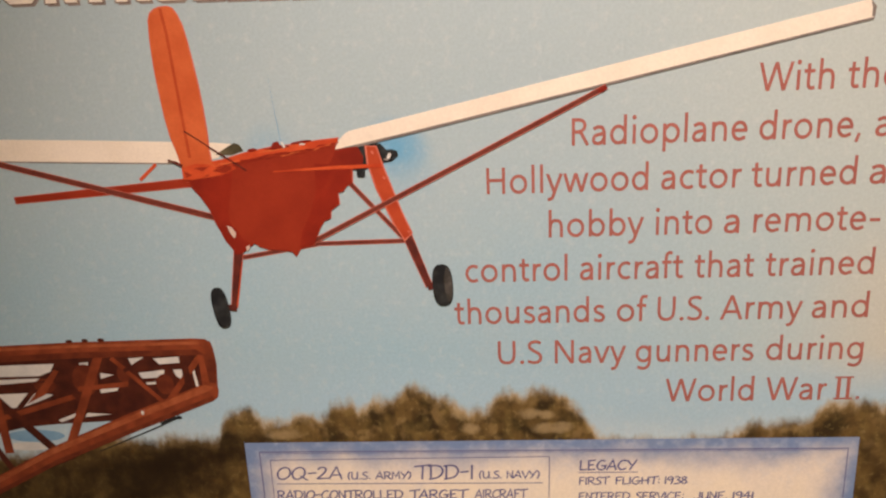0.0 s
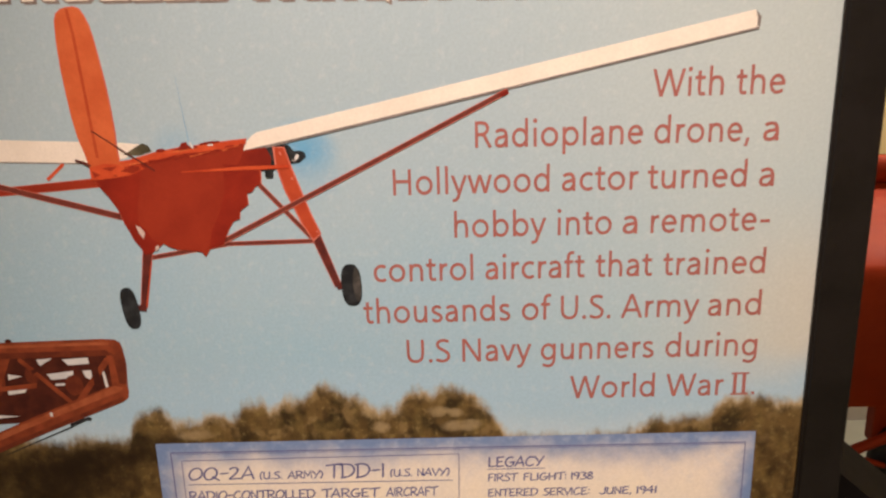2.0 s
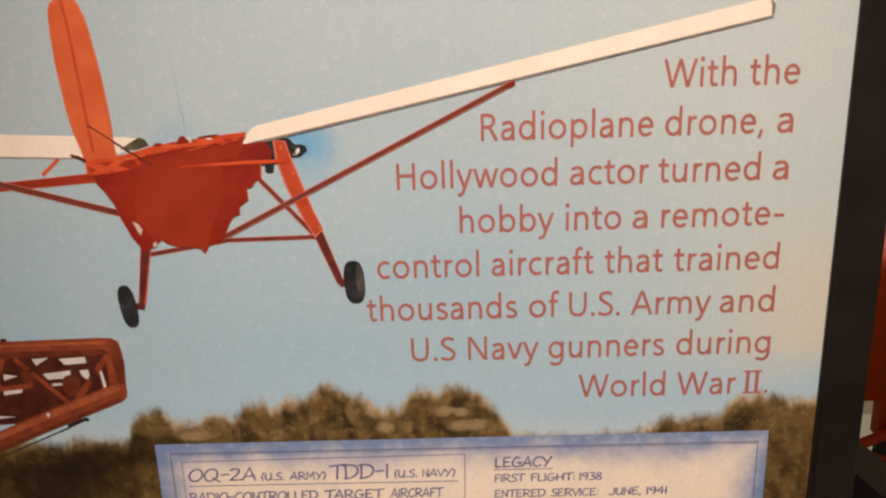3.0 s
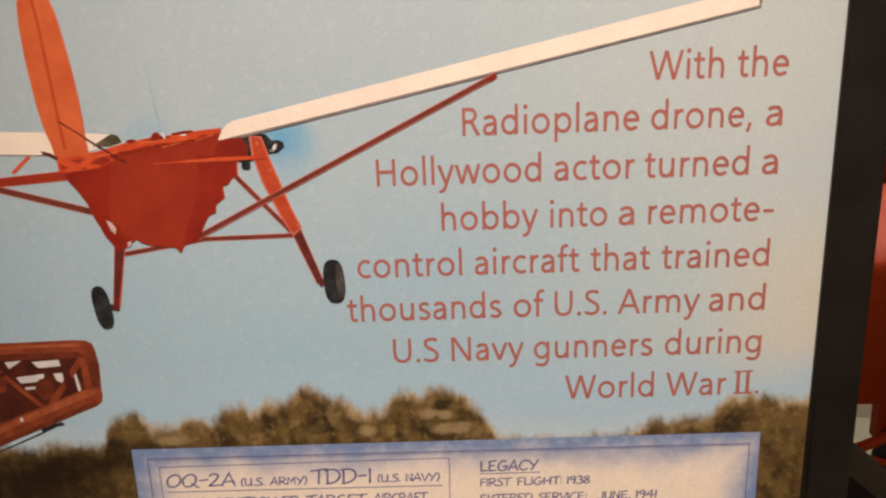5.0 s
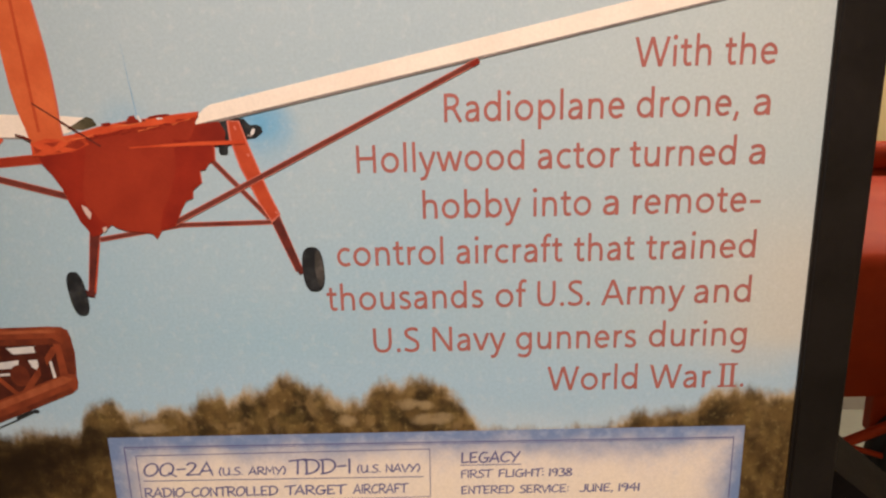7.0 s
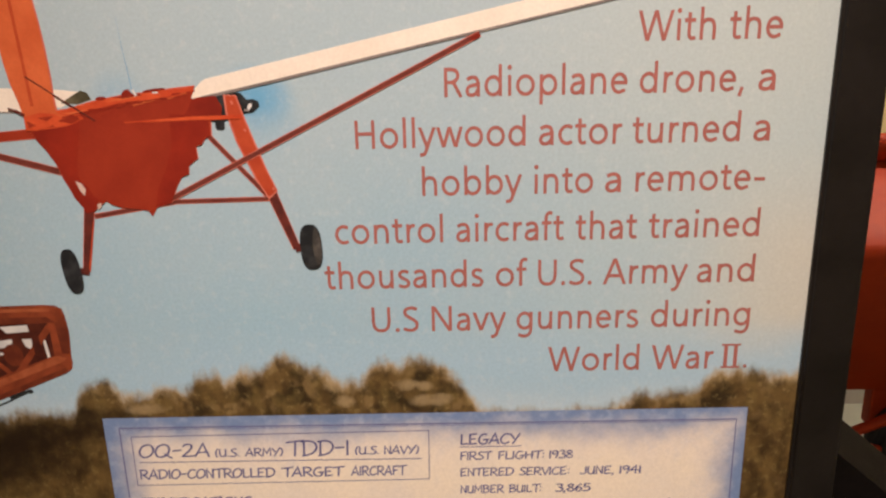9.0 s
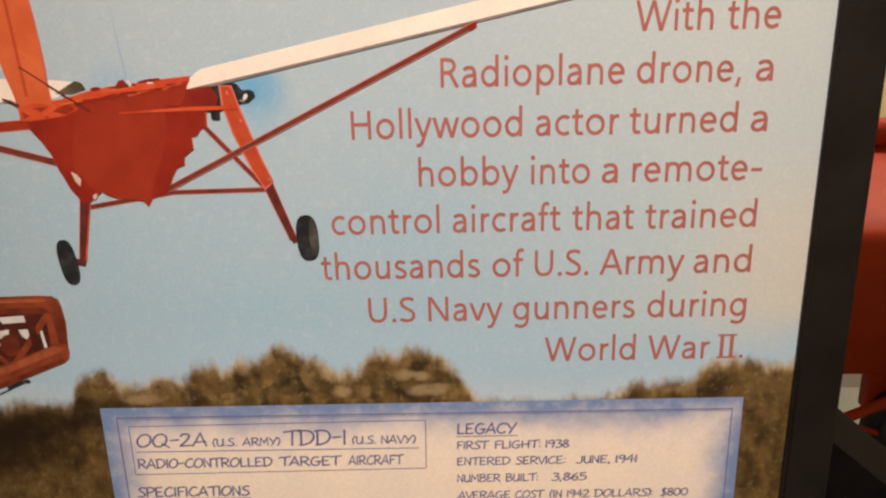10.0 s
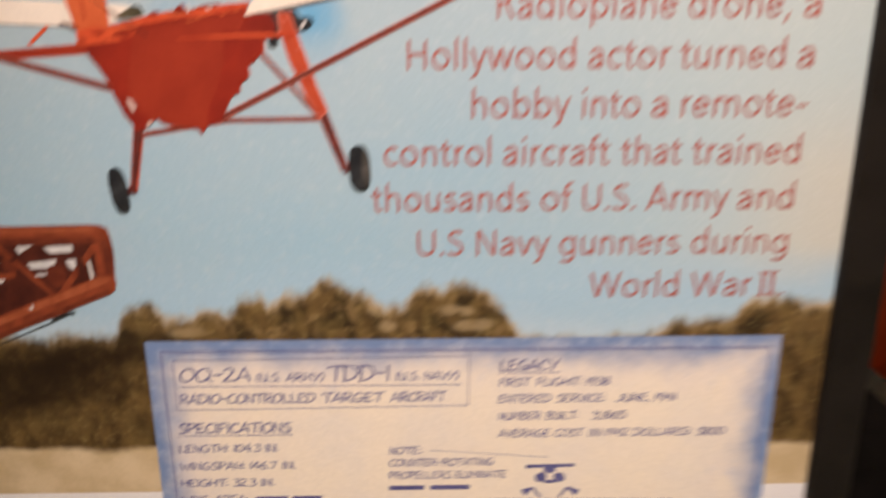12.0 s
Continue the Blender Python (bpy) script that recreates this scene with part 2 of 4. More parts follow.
CREAM = printed("cream_wing_print", (0.82, 0.73, 0.61), (0.88, 0.79, 0.67), 50)
WING_SHADE = printed("wing_shade_print", (0.16, 0.14, 0.13), (0.26, 0.22, 0.20), 90)
OLIVE_SHADE = printed("olive_shade_print", (0.055, 0.050, 0.026), (0.13, 0.11, 0.065), 130)
TYRE = printed("tyre_print", (0.014, 0.016, 0.018), (0.045, 0.048, 0.05), 160, 0.4, 0.8)
RUST = printed("rust_print", (0.165, 0.033, 0.013), (0.28, 0.060, 0.023), 110)
RUST_LIGHT = printed("light_rust_print", (0.27, 0.064, 0.024), (0.40, 0.112, 0.046), 150)
RUST_DARK = printed("dark_rust_print", (0.045, 0.010, 0.007), (0.09, 0.020, 0.011), 140)
RUST_SHADE = printed("shaded_rust_print", (0.10, 0.020, 0.010), (0.165, 0.035, 0.015), 130)
PALE_GAP = printed("pale_gap_print", (0.55, 0.56, 0.55), (0.72, 0.70, 0.66), 60)
FRAME_BLACK = plain("black_satin_frame", (0.0062, 0.0048, 0.0038), (0.0125, 0.0096, 0.0079), 25, 0.40, 0, 0.4, 0.05)
STAND_BLACK = plain("black_powder_coat", (0.003, 0.0025, 0.002), (0.008, 0.006, 0.005), 30, 0.8, 0, 0.06, 0.15)
PLANE_RED = plain("glossy_red_dope", (0.36, 0.040, 0.011), (0.44, 0.052, 0.015), 5, 0.48, 0, 0.12, 0.02)
RUBBER = plain("black_rubber", (0.012, 0.012, 0.012), (0.03, 0.03, 0.03), 20, 0.75)
GREY_PAINT = plain("grey_painted_cap", (0.52, 0.51, 0.46), (0.60, 0.58, 0.53), 6, 0.5)
COPPER = plain("worn_copper", (0.36, 0.15, 0.08), (0.5, 0.24, 0.13), 60, 0.45, 0.8)
WALL_YELLOW = plain("pale_yellow_wall_paint", (0.82, 0.80, 0.40), (0.86, 0.84, 0.45), 2.5, 0.75, 0, 0.3, 0.05)
WALL_CREAM = plain("cream_wall_paint", (0.62, 0.56, 0.45), (0.68, 0.62, 0.50), 2.5, 0.75, 0, 0.3, 0.05)
CEILING = plain("white_ceiling_paint", (0.70, 0.68, 0.64), (0.76, 0.74, 0.70), 3, 0.85, 0, 0.3, 0.05)
CONCRETE = plain("pale_sealed_floor", (0.25, 0.265, 0.20), (0.31, 0.325, 0.255), 2.2, 0.55, 0, 0.5, 0.1)


# ---- building helpers ----
def link(name, mesh, material, parent=None, label=""):
    mesh.materials.clear()
    mesh.materials.append(material)
    ob = new(name, mesh)
    if parent:
        ob.parent = parent
    if label:
        ob["label"] = label
    return ob


def part(name, bm, material, parent=None, label="", smooth=False):
    mesh = bpy.data.meshes.new(name)
    bmesh.ops.recalc_face_normals(bm, faces=bm.faces)
    bm.to_mesh(mesh)
    bm.free()
    for p in mesh.polygons:
        p.use_smooth = smooth
    return link(name, mesh, material, parent, label)


def thing(name, place, label, category, group="", kind=""):
    ob = new(name)
    ob.location = place
    ob.empty_display_size = 0.05
    return tagged(ob, label, category, group, kind)


def box(bm, x0, x1, y0, y1, z0, z1, bevel=0.0):
    m = Matrix.Translation(((x0 + x1) / 2, (y0 + y1) / 2, (z0 + z1) / 2)) @ Matrix.Diagonal((x1 - x0, y1 - y0, z1 - z0, 1))
    made = bmesh.ops.create_cube(bm, size=1, matrix=m)
    if bevel:
        edges = {e for v in made["verts"] for e in v.link_edges}
        bmesh.ops.bevel(bm, geom=list(edges), offset=bevel, segments=2, affect="EDGES", profile=0.6)


def tube(bm, a, b, r, r2=None, sides=14):
    a, b = Vector(a), Vector(b)
    d = b - a
    m = Matrix.Translation((a + b) / 2) @ d.to_track_quat("Z", "Y").to_matrix().to_4x4()
    bmesh.ops.create_cone(bm, cap_ends=True, segments=sides, radius1=r, radius2=r if r2 is None else r2, depth=d.length, matrix=m)


LEAF = 0.00003
TURN = [0]


def level(layer):
    """The height of a layer of ink; marks of one layer lie a hair apart."""
    TURN[0] = (TURN[0] + 1) % 16
    return -(layer + TURN[0] / 16) * LEAF


def flat(bm, outline, layer):
    """A face of ink on the sheet, from a short outline in millimetres."""
    y = level(layer)
    return bm.faces.new([bm.verts.new((x * MM, y, z * MM)) for x, z in outline])


def ink(name, outlines, layer, material, parent, label=""):
    bm = bmesh.new()
    for outline in outlines:
        flat(bm, outline, layer)
    bm.normal_update()
    bmesh.ops.triangulate(bm, faces=bm.faces)
    mesh = bpy.data.meshes.new(name)
    bm.to_mesh(mesh)
    bm.free()
    return link(name, mesh, material, parent, label)


def bar(a, b, w, w2=None):
    """The outline of a straight bar from a to b, w wide, w2 at its far end."""
    w2 = w if w2 is None else w2
    (ax, az), (bx, bz) = a, b
    length = math.hypot(bx - ax, bz - az)
    nx, nz = -(bz - az) / length / 2, (bx - ax) / length / 2
    return [(ax + nx * w, az + nz * w), (ax - nx * w, az - nz * w), (bx - nx * w2, bz - nz * w2), (bx + nx * w2, bz + nz * w2)]


def disc(cx, cz, rx, rz, lean=0.0, sides=28, square=1.0):
    """An oval; square above 1 fills its corners."""
    out = []
    for i in range(sides):
        a = 2 * math.pi * i / sides
        x, z = (r * math.copysign(abs(c) ** (1 / square), c) for r, c in ((rx, math.cos(a)), (rz, math.sin(a))))
        out.append((cx + x * math.cos(lean) - z * math.sin(lean), cz + x * math.sin(lean) + z * math.cos(lean)))
    return out


def flat_curve(name, splines, layer, material, parent, grow=0.0, label=""):
    """A filled flat shape with holes, in millimetres, grown outwards by an amount in millimetres."""
    data = bpy.data.curves.new(name, "CURVE")
    data.dimensions, data.fill_mode, data.offset = "2D", "BOTH", grow * MM
    for pts in splines:
        s = data.splines.new("POLY")
        s.points.add(len(pts) - 1)
        for p, (x, z) in zip(s.points, pts):
            p.co = (x * MM, z * MM, 0, 1)
        s.use_cyclic_u = True
    return to_sheet(name, data, layer, material, parent, label)


def to_sheet(name, data, layer, material, parent, label=""):
    temp = new("temp", data)
    bpy.context.view_layer.update()
    mesh = bpy.data.meshes.new_from_object(temp.evaluated_get(bpy.context.evaluated_depsgraph_get()))
    bpy.data.objects.remove(temp)
    mesh.name = name
    y = level(layer)
    for v in mesh.vertices:
        v.co = (v.co.x, y, v.co.y)
    mesh.update()
    return link(name, mesh, material, parent, label)


# ---- two alphabets drawn with a pen of even width; capitals are 100 high ----
def line(*v):
    return [(v[i], v[i + 1]) for i in range(0, len(v), 2)]


def arc(cx, cz, rx, rz, start=0, end=360):
    steps = max(6, int(abs(end - start) / 12))
    return [(cx + rx * math.cos(radians(start + (end - start) * i / steps)), cz + rz * math.sin(radians(start + (end - start) * i / steps))) for i in range(steps + 1)]


def bend(*v, steps=5):
    """A smooth line through a few points."""
    p = line(*v)
    p = [p[0]] + p + [p[-1]]
    out = []
    for a, b, c, d in zip(p, p[1:], p[2:], p[3:]):
        for i in range(steps):
            t = i / steps
            out.append(tuple(0.5 * (2 * b[k] + (c[k] - a[k]) * t + (2 * a[k] - 5 * b[k] + 4 * c[k] - d[k]) * t * t + (3 * b[k] - a[k] - 3 * c[k] + d[k]) * t ** 3) for k in (0, 1)))
    return out + [p[-1]]


def dot(cx, cz, r):
    return ("dot", cx, cz, r)


# the clean sans-serif of the red text: width of a letter and its strokes
SANS = {}
ARCH = (0, 36, 3, 54, 13, 64, 25, 65.8, 39, 61, 46, 42, 46, 0)


def arch(at, reach=1.0):
    return bend(*[v * reach + at if i % 2 == 0 else v for i, v in enumerate(ARCH)])


SANS["a"] = 72, [bend(13.5, 58, 24, 64, 35, 66, 48, 62, 55, 47, 55.5, 30, 55.5, 0), bend(55, 41, 38, 39, 20, 33.5, 13.5, 20, 18.5, 8.5, 31, 5.2, 45, 10, 55, 26)]
SANS["b"] = 84, [line(17.6, 0, 17.6, 108), arc(44.5, 35.7, 26.9, 30.4)]
SANS["c"] = 66, [arc(41, 35.7, 28, 30.6, 52, 308)]
SANS["d"] = 84, [line(66, 0, 66, 108), arc(39.5, 35.7, 26.8, 30.4)]
SANS["e"] = 74.7, [arc(38, 35.7, 25, 30.6, 4, 300) + [(61.5, 11.5)], line(13.5, 37.5, 68, 37.5)]
SANS["f"] = 44.7, [bend(19, 0, 19, 50, 19, 82, 23, 97, 32, 103, 44, 101), line(3, 65.5, 41, 65.5)]
SANS["g"] = 84, [arc(39.5, 35.7, 26.8, 30.4), bend(66, 71, 66, 40, 66, 8, 62, -13, 50, -24.5, 33, -26, 15, -20)]
SANS["h"] = 80.7, [line(17.6, 0, 17.6, 108), arch(17.6)]
SANS["i"] = 34.6, [line(17.3, 0, 17.3, 71), dot(17.3, 97, 8.6)]
SANS["l"] = 34.6, [line(17.3, 0, 17.3, 108)]
SANS["m"] = 123, [line(17.6, 0, 17.6, 71), arch(17.6, 0.955), arch(61.5, 0.955)]
SANS["n"] = 80.7, [line(17.6, 0, 17.6, 71), arch(17.6)]
SANS["o"] = 83.7, [arc(41.8, 35.7, 29, 30.6)]
SANS["p"] = 84, [line(17.6, -32, 17.6, 71), arc(44.5, 35.7, 26.9, 30.4)]
SANS["r"] = 49.6, [line(17.6, 0, 17.6, 71), bend(17.6, 34, 22, 54, 32, 63.5, 46, 64.8)]
SANS["s"] = 60.6, [bend(49, 60, 38, 65.5, 24, 65, 14.5, 56, 18, 44, 32, 36.5, 46, 28, 50, 17, 42, 7.5, 28, 5.2, 10, 11)]
SANS["t"] = 48.4, [bend(21, 91, 21, 60, 21, 22, 25, 9, 34, 5.6, 45, 8.4), line(3, 65.5, 44, 65.5)]
SANS["u"] = 80.7, [bend(17, 71, 17, 50, 17, 29, 22, 11.5, 36, 5.6, 52, 10, 62, 28), line(63, 71, 63, 0)]
SANS["v"] = 68.4, [line(6.8, 71.5, 34.2, 0, 61.6, 71.5)]
SANS["w"] = 103, [line(6.8, 71.5, 28.5, 0, 51.5, 71.5, 74.5, 0, 96.4, 71.5)]
SANS["y"] = 69, [line(6.8, 71.5, 34.5, 0), bend(62, 71.5, 48, 36, 35, 3, 28, -15, 20, -24, 6, -26)]
SANS["A"] = 92, [line(6.6, 0, 45.8, 100, 85.4, 0), line(20, 33, 72, 33)]
SANS["H"] = 101.4, [line(19, 0, 19, 100), line(82.4, 0, 82.4, 100), line(19, 52.5, 82.4, 52.5)]
SANS["N"] = 106.8, [line(19, 0, 19, 100), line(20, 100, 87, 0), line(88, 0, 88, 100)]
SANS["R"] = 85.5, [line(19, 0, 19, 100), bend(19, 93.5, 42, 93.5, 58, 88, 64.5, 73, 58, 58, 42, 50.5, 19, 50.5), bend(40, 50.5, 51, 44, 61, 26, 76, 0)]
SANS["S"] = 75.8, [bend(63, 88.5, 49, 94.5, 32, 94, 17.5, 86, 17, 70, 31, 58, 50, 47, 62, 34, 60, 16, 46, 6.5, 28, 5.8, 9, 12.5)]
SANS["U"] = 98, [bend(18, 100, 18, 70, 18, 42, 22.5, 20, 34, 8.5, 49, 5.6, 64, 8.5, 75.5, 20, 80, 42, 80, 70, 80, 100)]
SANS["W"] = 133.4, [line(7.6, 100, 36.5, 0, 66.6, 100, 96.6, 0, 125.6, 100)]
SANS["."] = 31, [dot(15.5, 7.4, 8.6)]
SANS[","] = 31, [line(19, 14, 9, -18)]
SANS["-"] = 57, [line(8, 38, 49, 38)]

# the draughtsman's capitals of the data card
HAND = {}
BOWL = (0, 94, 26, 99, 52, 96, 68, 79, 54, 54, 12, 44)
HAND["A"] = 82, [line(-2, 0, 44, 101, 74, -2), line(12, 32, 72, 36)]
HAND["B"] = 78, [line(10, 0, 10, 98), bend(-2, 94, 30, 99, 56, 90, 54, 66, 12, 53), bend(12, 53, 50, 52, 68, 34, 56, 10, -2, 2)]
HAND["C"] = 80, [bend(74, 86, 54, 97, 28, 84, 8, 48, 16, 14, 42, 3, 76, 20)]
HAND["D"] = 88, [line(12, 0, 12, 97), bend(-6, 92, 34, 98, 66, 88, 80, 56, 62, 20, 30, 5, 0, 0)]
HAND["E"] = 74, [line(12, 0, 12, 97), line(6, 93, 66, 100), line(12, 50, 56, 54), line(6, 2, 68, 8)]
HAND["F"] = 66, [line(12, -2, 12, 97), line(6, 93, 66, 100), line(12, 50, 56, 54)]
HAND["G"] = 90, [bend(72, 88, 50, 97, 26, 84, 8, 46, 18, 12, 46, 2, 70, 14, 74, 40), line(42, 42, 90, 46)]
HAND["H"] = 84, [line(12, 0, 12, 98), line(70, 0, 70, 100), line(2, 48, 84, 54)]
HAND["I"] = 26, [line(12, -2, 12, 100)]
HAND["J"] = 64, [bend(52, 100, 52, 64, 52, 30, 40, 6, 18, 3, 0, 14)]
HAND["L"] = 66, [line(12, 100, 12, 2), line(6, 2, 66, 7)]
HAND["M"] = 96, [line(8, -2, 14, 98, 46, 34, 78, 100, 84, -2)]
HAND["N"] = 76, [line(10, -2, 10, 97, 62, 4), line(63, -2, 63, 101)]
HAND["O"] = 86, [bend(48, 98, 22, 84, 5, 46, 14, 8, 40, 3, 70, 26, 80, 66, 66, 94, 44, 98)]
HAND["P"] = 72, [line(12, -2, 12, 98), bend(*BOWL)]
HAND["Q"] = 94, HAND["O"][1] + [line(50, 28, 94, -8)]
HAND["R"] = 82, HAND["P"][1] + [line(30, 46, 82, -4)]
HAND["S"] = 68, [bend(66, 92, 42, 98, 18, 84, 24, 62, 52, 44, 60, 20, 38, 3, 0, 6)]
HAND["T"] = 78, [line(40, -2, 44, 96), line(-6, 90, 90, 103)]
HAND["U"] = 76, [bend(10, 100, 9, 64, 9, 28, 24, 3, 46, 6, 62, 30), line(64, 100, 64, -2)]
HAND["V"] = 70, [line(0, 100, 34, 0, 74, 103)]
HAND["W"] = 102, [line(0, 98, 24, 0, 50, 70, 72, 0, 104, 102)]
HAND["Y"] = 74, [line(0, 98, 36, 46), line(78, 102, 20, -4)]
HAND["0"] = 76, [arc(36, 50, 32, 47)]
HAND["1"] = 28, [line(13, -2, 13, 100)]
HAND["2"] = 70, [bend(4, 78, 22, 97, 48, 92, 50, 68, 26, 32, -2, 4), line(-2, 4, 68, 8)]
HAND["3"] = 66, [bend(6, 92, 36, 98, 56, 80, 28, 55), bend(28, 55, 58, 44, 58, 16, 30, 2, 0, 8)]
HAND["4"] = 72, [line(48, -2, 48, 101, 2, 40, 74, 44)]
HAND["5"] = 68, [line(60, 99, 16, 96, 12, 56), bend(12, 56, 42, 60, 61, 38, 44, 8, 0, 3)]
HAND["6"] = 68, [bend(56, 98, 26, 74, 8, 36, 22, 4, 48, 8, 58, 34, 38, 52, 10, 36)]
HAND["7"] = 64, [line(0, 94, 62, 98, 22, -2)]
HAND["8"] = 68, [bend(34, 53, 12, 76, 34, 98, 56, 78, 34, 53, 6, 26, 34, 2, 62, 26, 34, 53)]
HAND["9"] = 68, [bend(56, 84, 34, 98, 8, 78, 18, 54, 46, 60, 58, 86), bend(58, 86, 54, 42, 40, -2)]
HAND["$"] = 68, HAND["S"][1] + [line(38, 114, 30, -14)]
HAND["("] = 32, [bend(26, 104, 8, 72, 4, 30, 16, -8)]
HAND[")"] = 34, [bend(0, 104, 24, 84, 28, 40, 8, -8)]
HAND["."] = 28, [dot(12, 7, 8.5)]
HAND[","] = 28, [line(15, 12, 5, -18)]
HAND[":"] = 34, [dot(13, 20, 8.5), dot(13, 66, 8.5)]
HAND["-"] = 56, [line(2, 48, 52, 53)]
HAND[" "] = 44, []


def ribbon(points, w):
    """Both edges of a pen stroke of width w along a line of points."""
    left, right = [], []
    for i, (x, z) in enumerate(points):
        before, after = points[max(i - 1, 0)], points[min(i + 1, len(points) - 1)]
        ax, az, bx, bz = x - before[0], z - before[1], after[0] - x, after[1] - z
        la, lb = math.hypot(ax, az) or 1.0, math.hypot(bx, bz) or 1.0
        tx, tz = ax / la + bx / lb, az / la + bz / lb
        lt = math.hypot(tx, tz) or 1.0
        nx, nz = -tz / lt, tx / lt
        turn = abs((ax / la if ax or az else bx / lb) * tx / lt + (az / la if ax or az else bz / lb) * tz / lt)
        k = w / 2 * min(1 / max(turn, 0.05), 2.2)
        left.append((x + nx * k, z + nz * k))
        right.append((x - nx * k, z - nz * k))
    return left, right


def pen_stroke(mark, pen, level_ends):
    """The faces of one stroke. level_ends: straight slanting strokes are cut off level at both ends."""
    if mark[0] == "dot":
        return [disc(mark[1], mark[2], mark[3], mark[3], 0, 12)]
    if level_ends and len(mark) < 6:
        out = []
        for (ax, az), (bx, bz) in zip(mark, mark[1:]):
            half = pen / 2 * math.hypot(bx - ax, bz - az) / max(abs(bz - az), 1e-6) if bz != az else 0
            out.append([(ax - half, az), (ax + half, az), (bx + half, bz), (bx - half, bz)] if half else [(ax, az - pen / 2), (bx, bz - pen / 2), (bx, bz + pen / 2), (ax, az + pen / 2)])
        return out
    a, b = ribbon(mark, pen)
    return [[a[i], b[i], b[i + 1], a[i + 1]] for i in range(len(a) - 1)]


def lettering(name, text, left, right, base, cap, layer, material, parent, letters=SANS, pen=12.6, lean=0.0):
    """A word in one of the two alphabets, set between two marks of a line. cap: the height of the capitals in millimetres;
    pen: the width of its strokes. Every letter is a piece of its own."""
    drawn, at = [], 0.0
    for ch in text:
        wide, marks = letters[ch]
        drawn.append([[[(x + at + z * lean, z) for x, z in q] for q in pen_stroke(mark, pen, letters is SANS and ch in "vwWAyN")] for mark in marks])
        at += wide
    xs = [x for marks in drawn for quads in marks for q in quads for x, _ in q]
    low, high = min(xs), max(xs)
    for marks in drawn:
        bm = bmesh.new()
        for k, quads in enumerate(marks):
            seen = {}
            for i, q in enumerate(quads):
                straight = len(quads) < 6 and len(quads) > 1
                y = -(layer + 0.12 * (k % 8) + (0.05 * i if straight else 0)) * LEAF
                corners = []
                for x, z in q:
                    spot = (round(x, 3), round(z, 3), i if straight else 0)
                    if spot not in seen:
                        seen[spot] = bm.verts.new(((left + (x - low) / (high - low) * (right - left)) * MM, y, (base + z * cap / 100) * MM))
                    if seen[spot] not in corners:
                        corners.append(seen[spot])
                if len(corners) > 2 and not bm.faces.get(corners):
                    bm.faces.new(corners)
        bm.normal_update()
        for f in bm.faces:
            if f.normal.y > 0:
                f.normal_flip()
        mesh = bpy.data.meshes.new(name)
        bm.to_mesh(mesh)
        bm.free()
        link(name, mesh, material, parent)


# ---- the room ----
def slab(name, x0, x1, y0, y1, z0, z1, material, label, category):
    bm = bmesh.new()
    box(bm, x0, x1, y0, y1, z0, z1)
    return tagged(part(name, bm, material), label, category, kind="structure")


slab("floor", -2.6, 3.6, -3.6, 2.35, -0.1, 0.0, CONCRETE, "pale sealed museum floor", "floor")
slab("ceiling", -2.6, 3.6, -3.6, 2.35, 2.8, 2.9, CEILING, "plain white painted ceiling above the gallery", "ceiling")
slab("wall_north", -2.6, 3.6, 2.2, 2.35, 0.55, 2.8, WALL_YELLOW, "pale yellow painted wall behind the red aircraft", "wall")
slab("dado", -2.6, 3.6, 2.19, 2.35, 0.0, 0.549, GREY_PAINT, "grey painted lower band of the wall", "wall")
slab("wall_south", -2.6, 3.6, -3.75, -3.6, 0.0, 2.8, WALL_CREAM, "cream painted wall closing the gallery", "wall")
slab("wall_west", -2.75, -2.6, -3.75, 2.35, 0.0, 2.8, WALL_CREAM, "cream painted wall at the gallery's side", "wall")
slab("wall_east", 3.6, 3.75, -3.75, 2.35, 0.0, 2.8, WALL_YELLOW, "pale yellow painted wall at the gallery's side", "wall")

# ---- the framed panel ----
LEFT, RIGHT, BOTTOM, TOP = -0.4380, 0.1718, -0.205, 0.2520
panel = thing("information_panel", (0, 0, 1.2), "black-framed printed panel about a red target drone, on a stand", "sign")

bm = bmesh.new()
for corners in (((LEFT - 0.004, 0, BOTTOM - 0.004), (RIGHT + 0.004, 0, BOTTOM - 0.004), (RIGHT + 0.004, 0, TOP + 0.004), (LEFT - 0.004, 0, TOP + 0.004)),):
    face = bm.faces.new([bm.verts.new(c) for c in corners])
made = bmesh.ops.extrude_face_region(bm, geom=[face])
for v in made["geom"]:
    if isinstance(v, bmesh.types.BMVert):
        v.co.y += 0.003
sheet = part("printed_sheet", bm, SHEET, panel, "satin print of blue sky over brushy sand dunes")

# frame rails: one moulded profile, mitred at the corners; u runs outwards from the opening
PROFILE = ((0.0, 0.006), (0.0, -0.0014), (0.0003, -0.0018), (0.0013, -0.0020), (0.0016, -0.0030), (0.0022, -0.0033),
           (0.0203, -0.0033), (0.0214, -0.0030), (0.0218, -0.0022), (0.0218, 0.0170), (0.0050, 0.0170), (0.0050, 0.006))


def rail(a, b, out_a, out_b):
    bm = bmesh.new()
    ring_a = [bm.verts.new((a[0] + out_a[0] * u, y, a[1] + out_a[1] * u)) for u, y in PROFILE]
    ring_b = [bm.verts.new((b[0] + out_b[0] * u, y, b[1] + out_b[1] * u)) for u, y in PROFILE]
    k = len(PROFILE)
    for i in range(k):
        bm.faces.new((ring_a[i], ring_a[(i + 1) % k], ring_b[(i + 1) % k], ring_b[i]))
    bm.faces.new(ring_a)
    bm.faces.new(ring_b[::-1])
    return part("frame_rail", bm, FRAME_BLACK, panel, "narrow black satin frame rail")


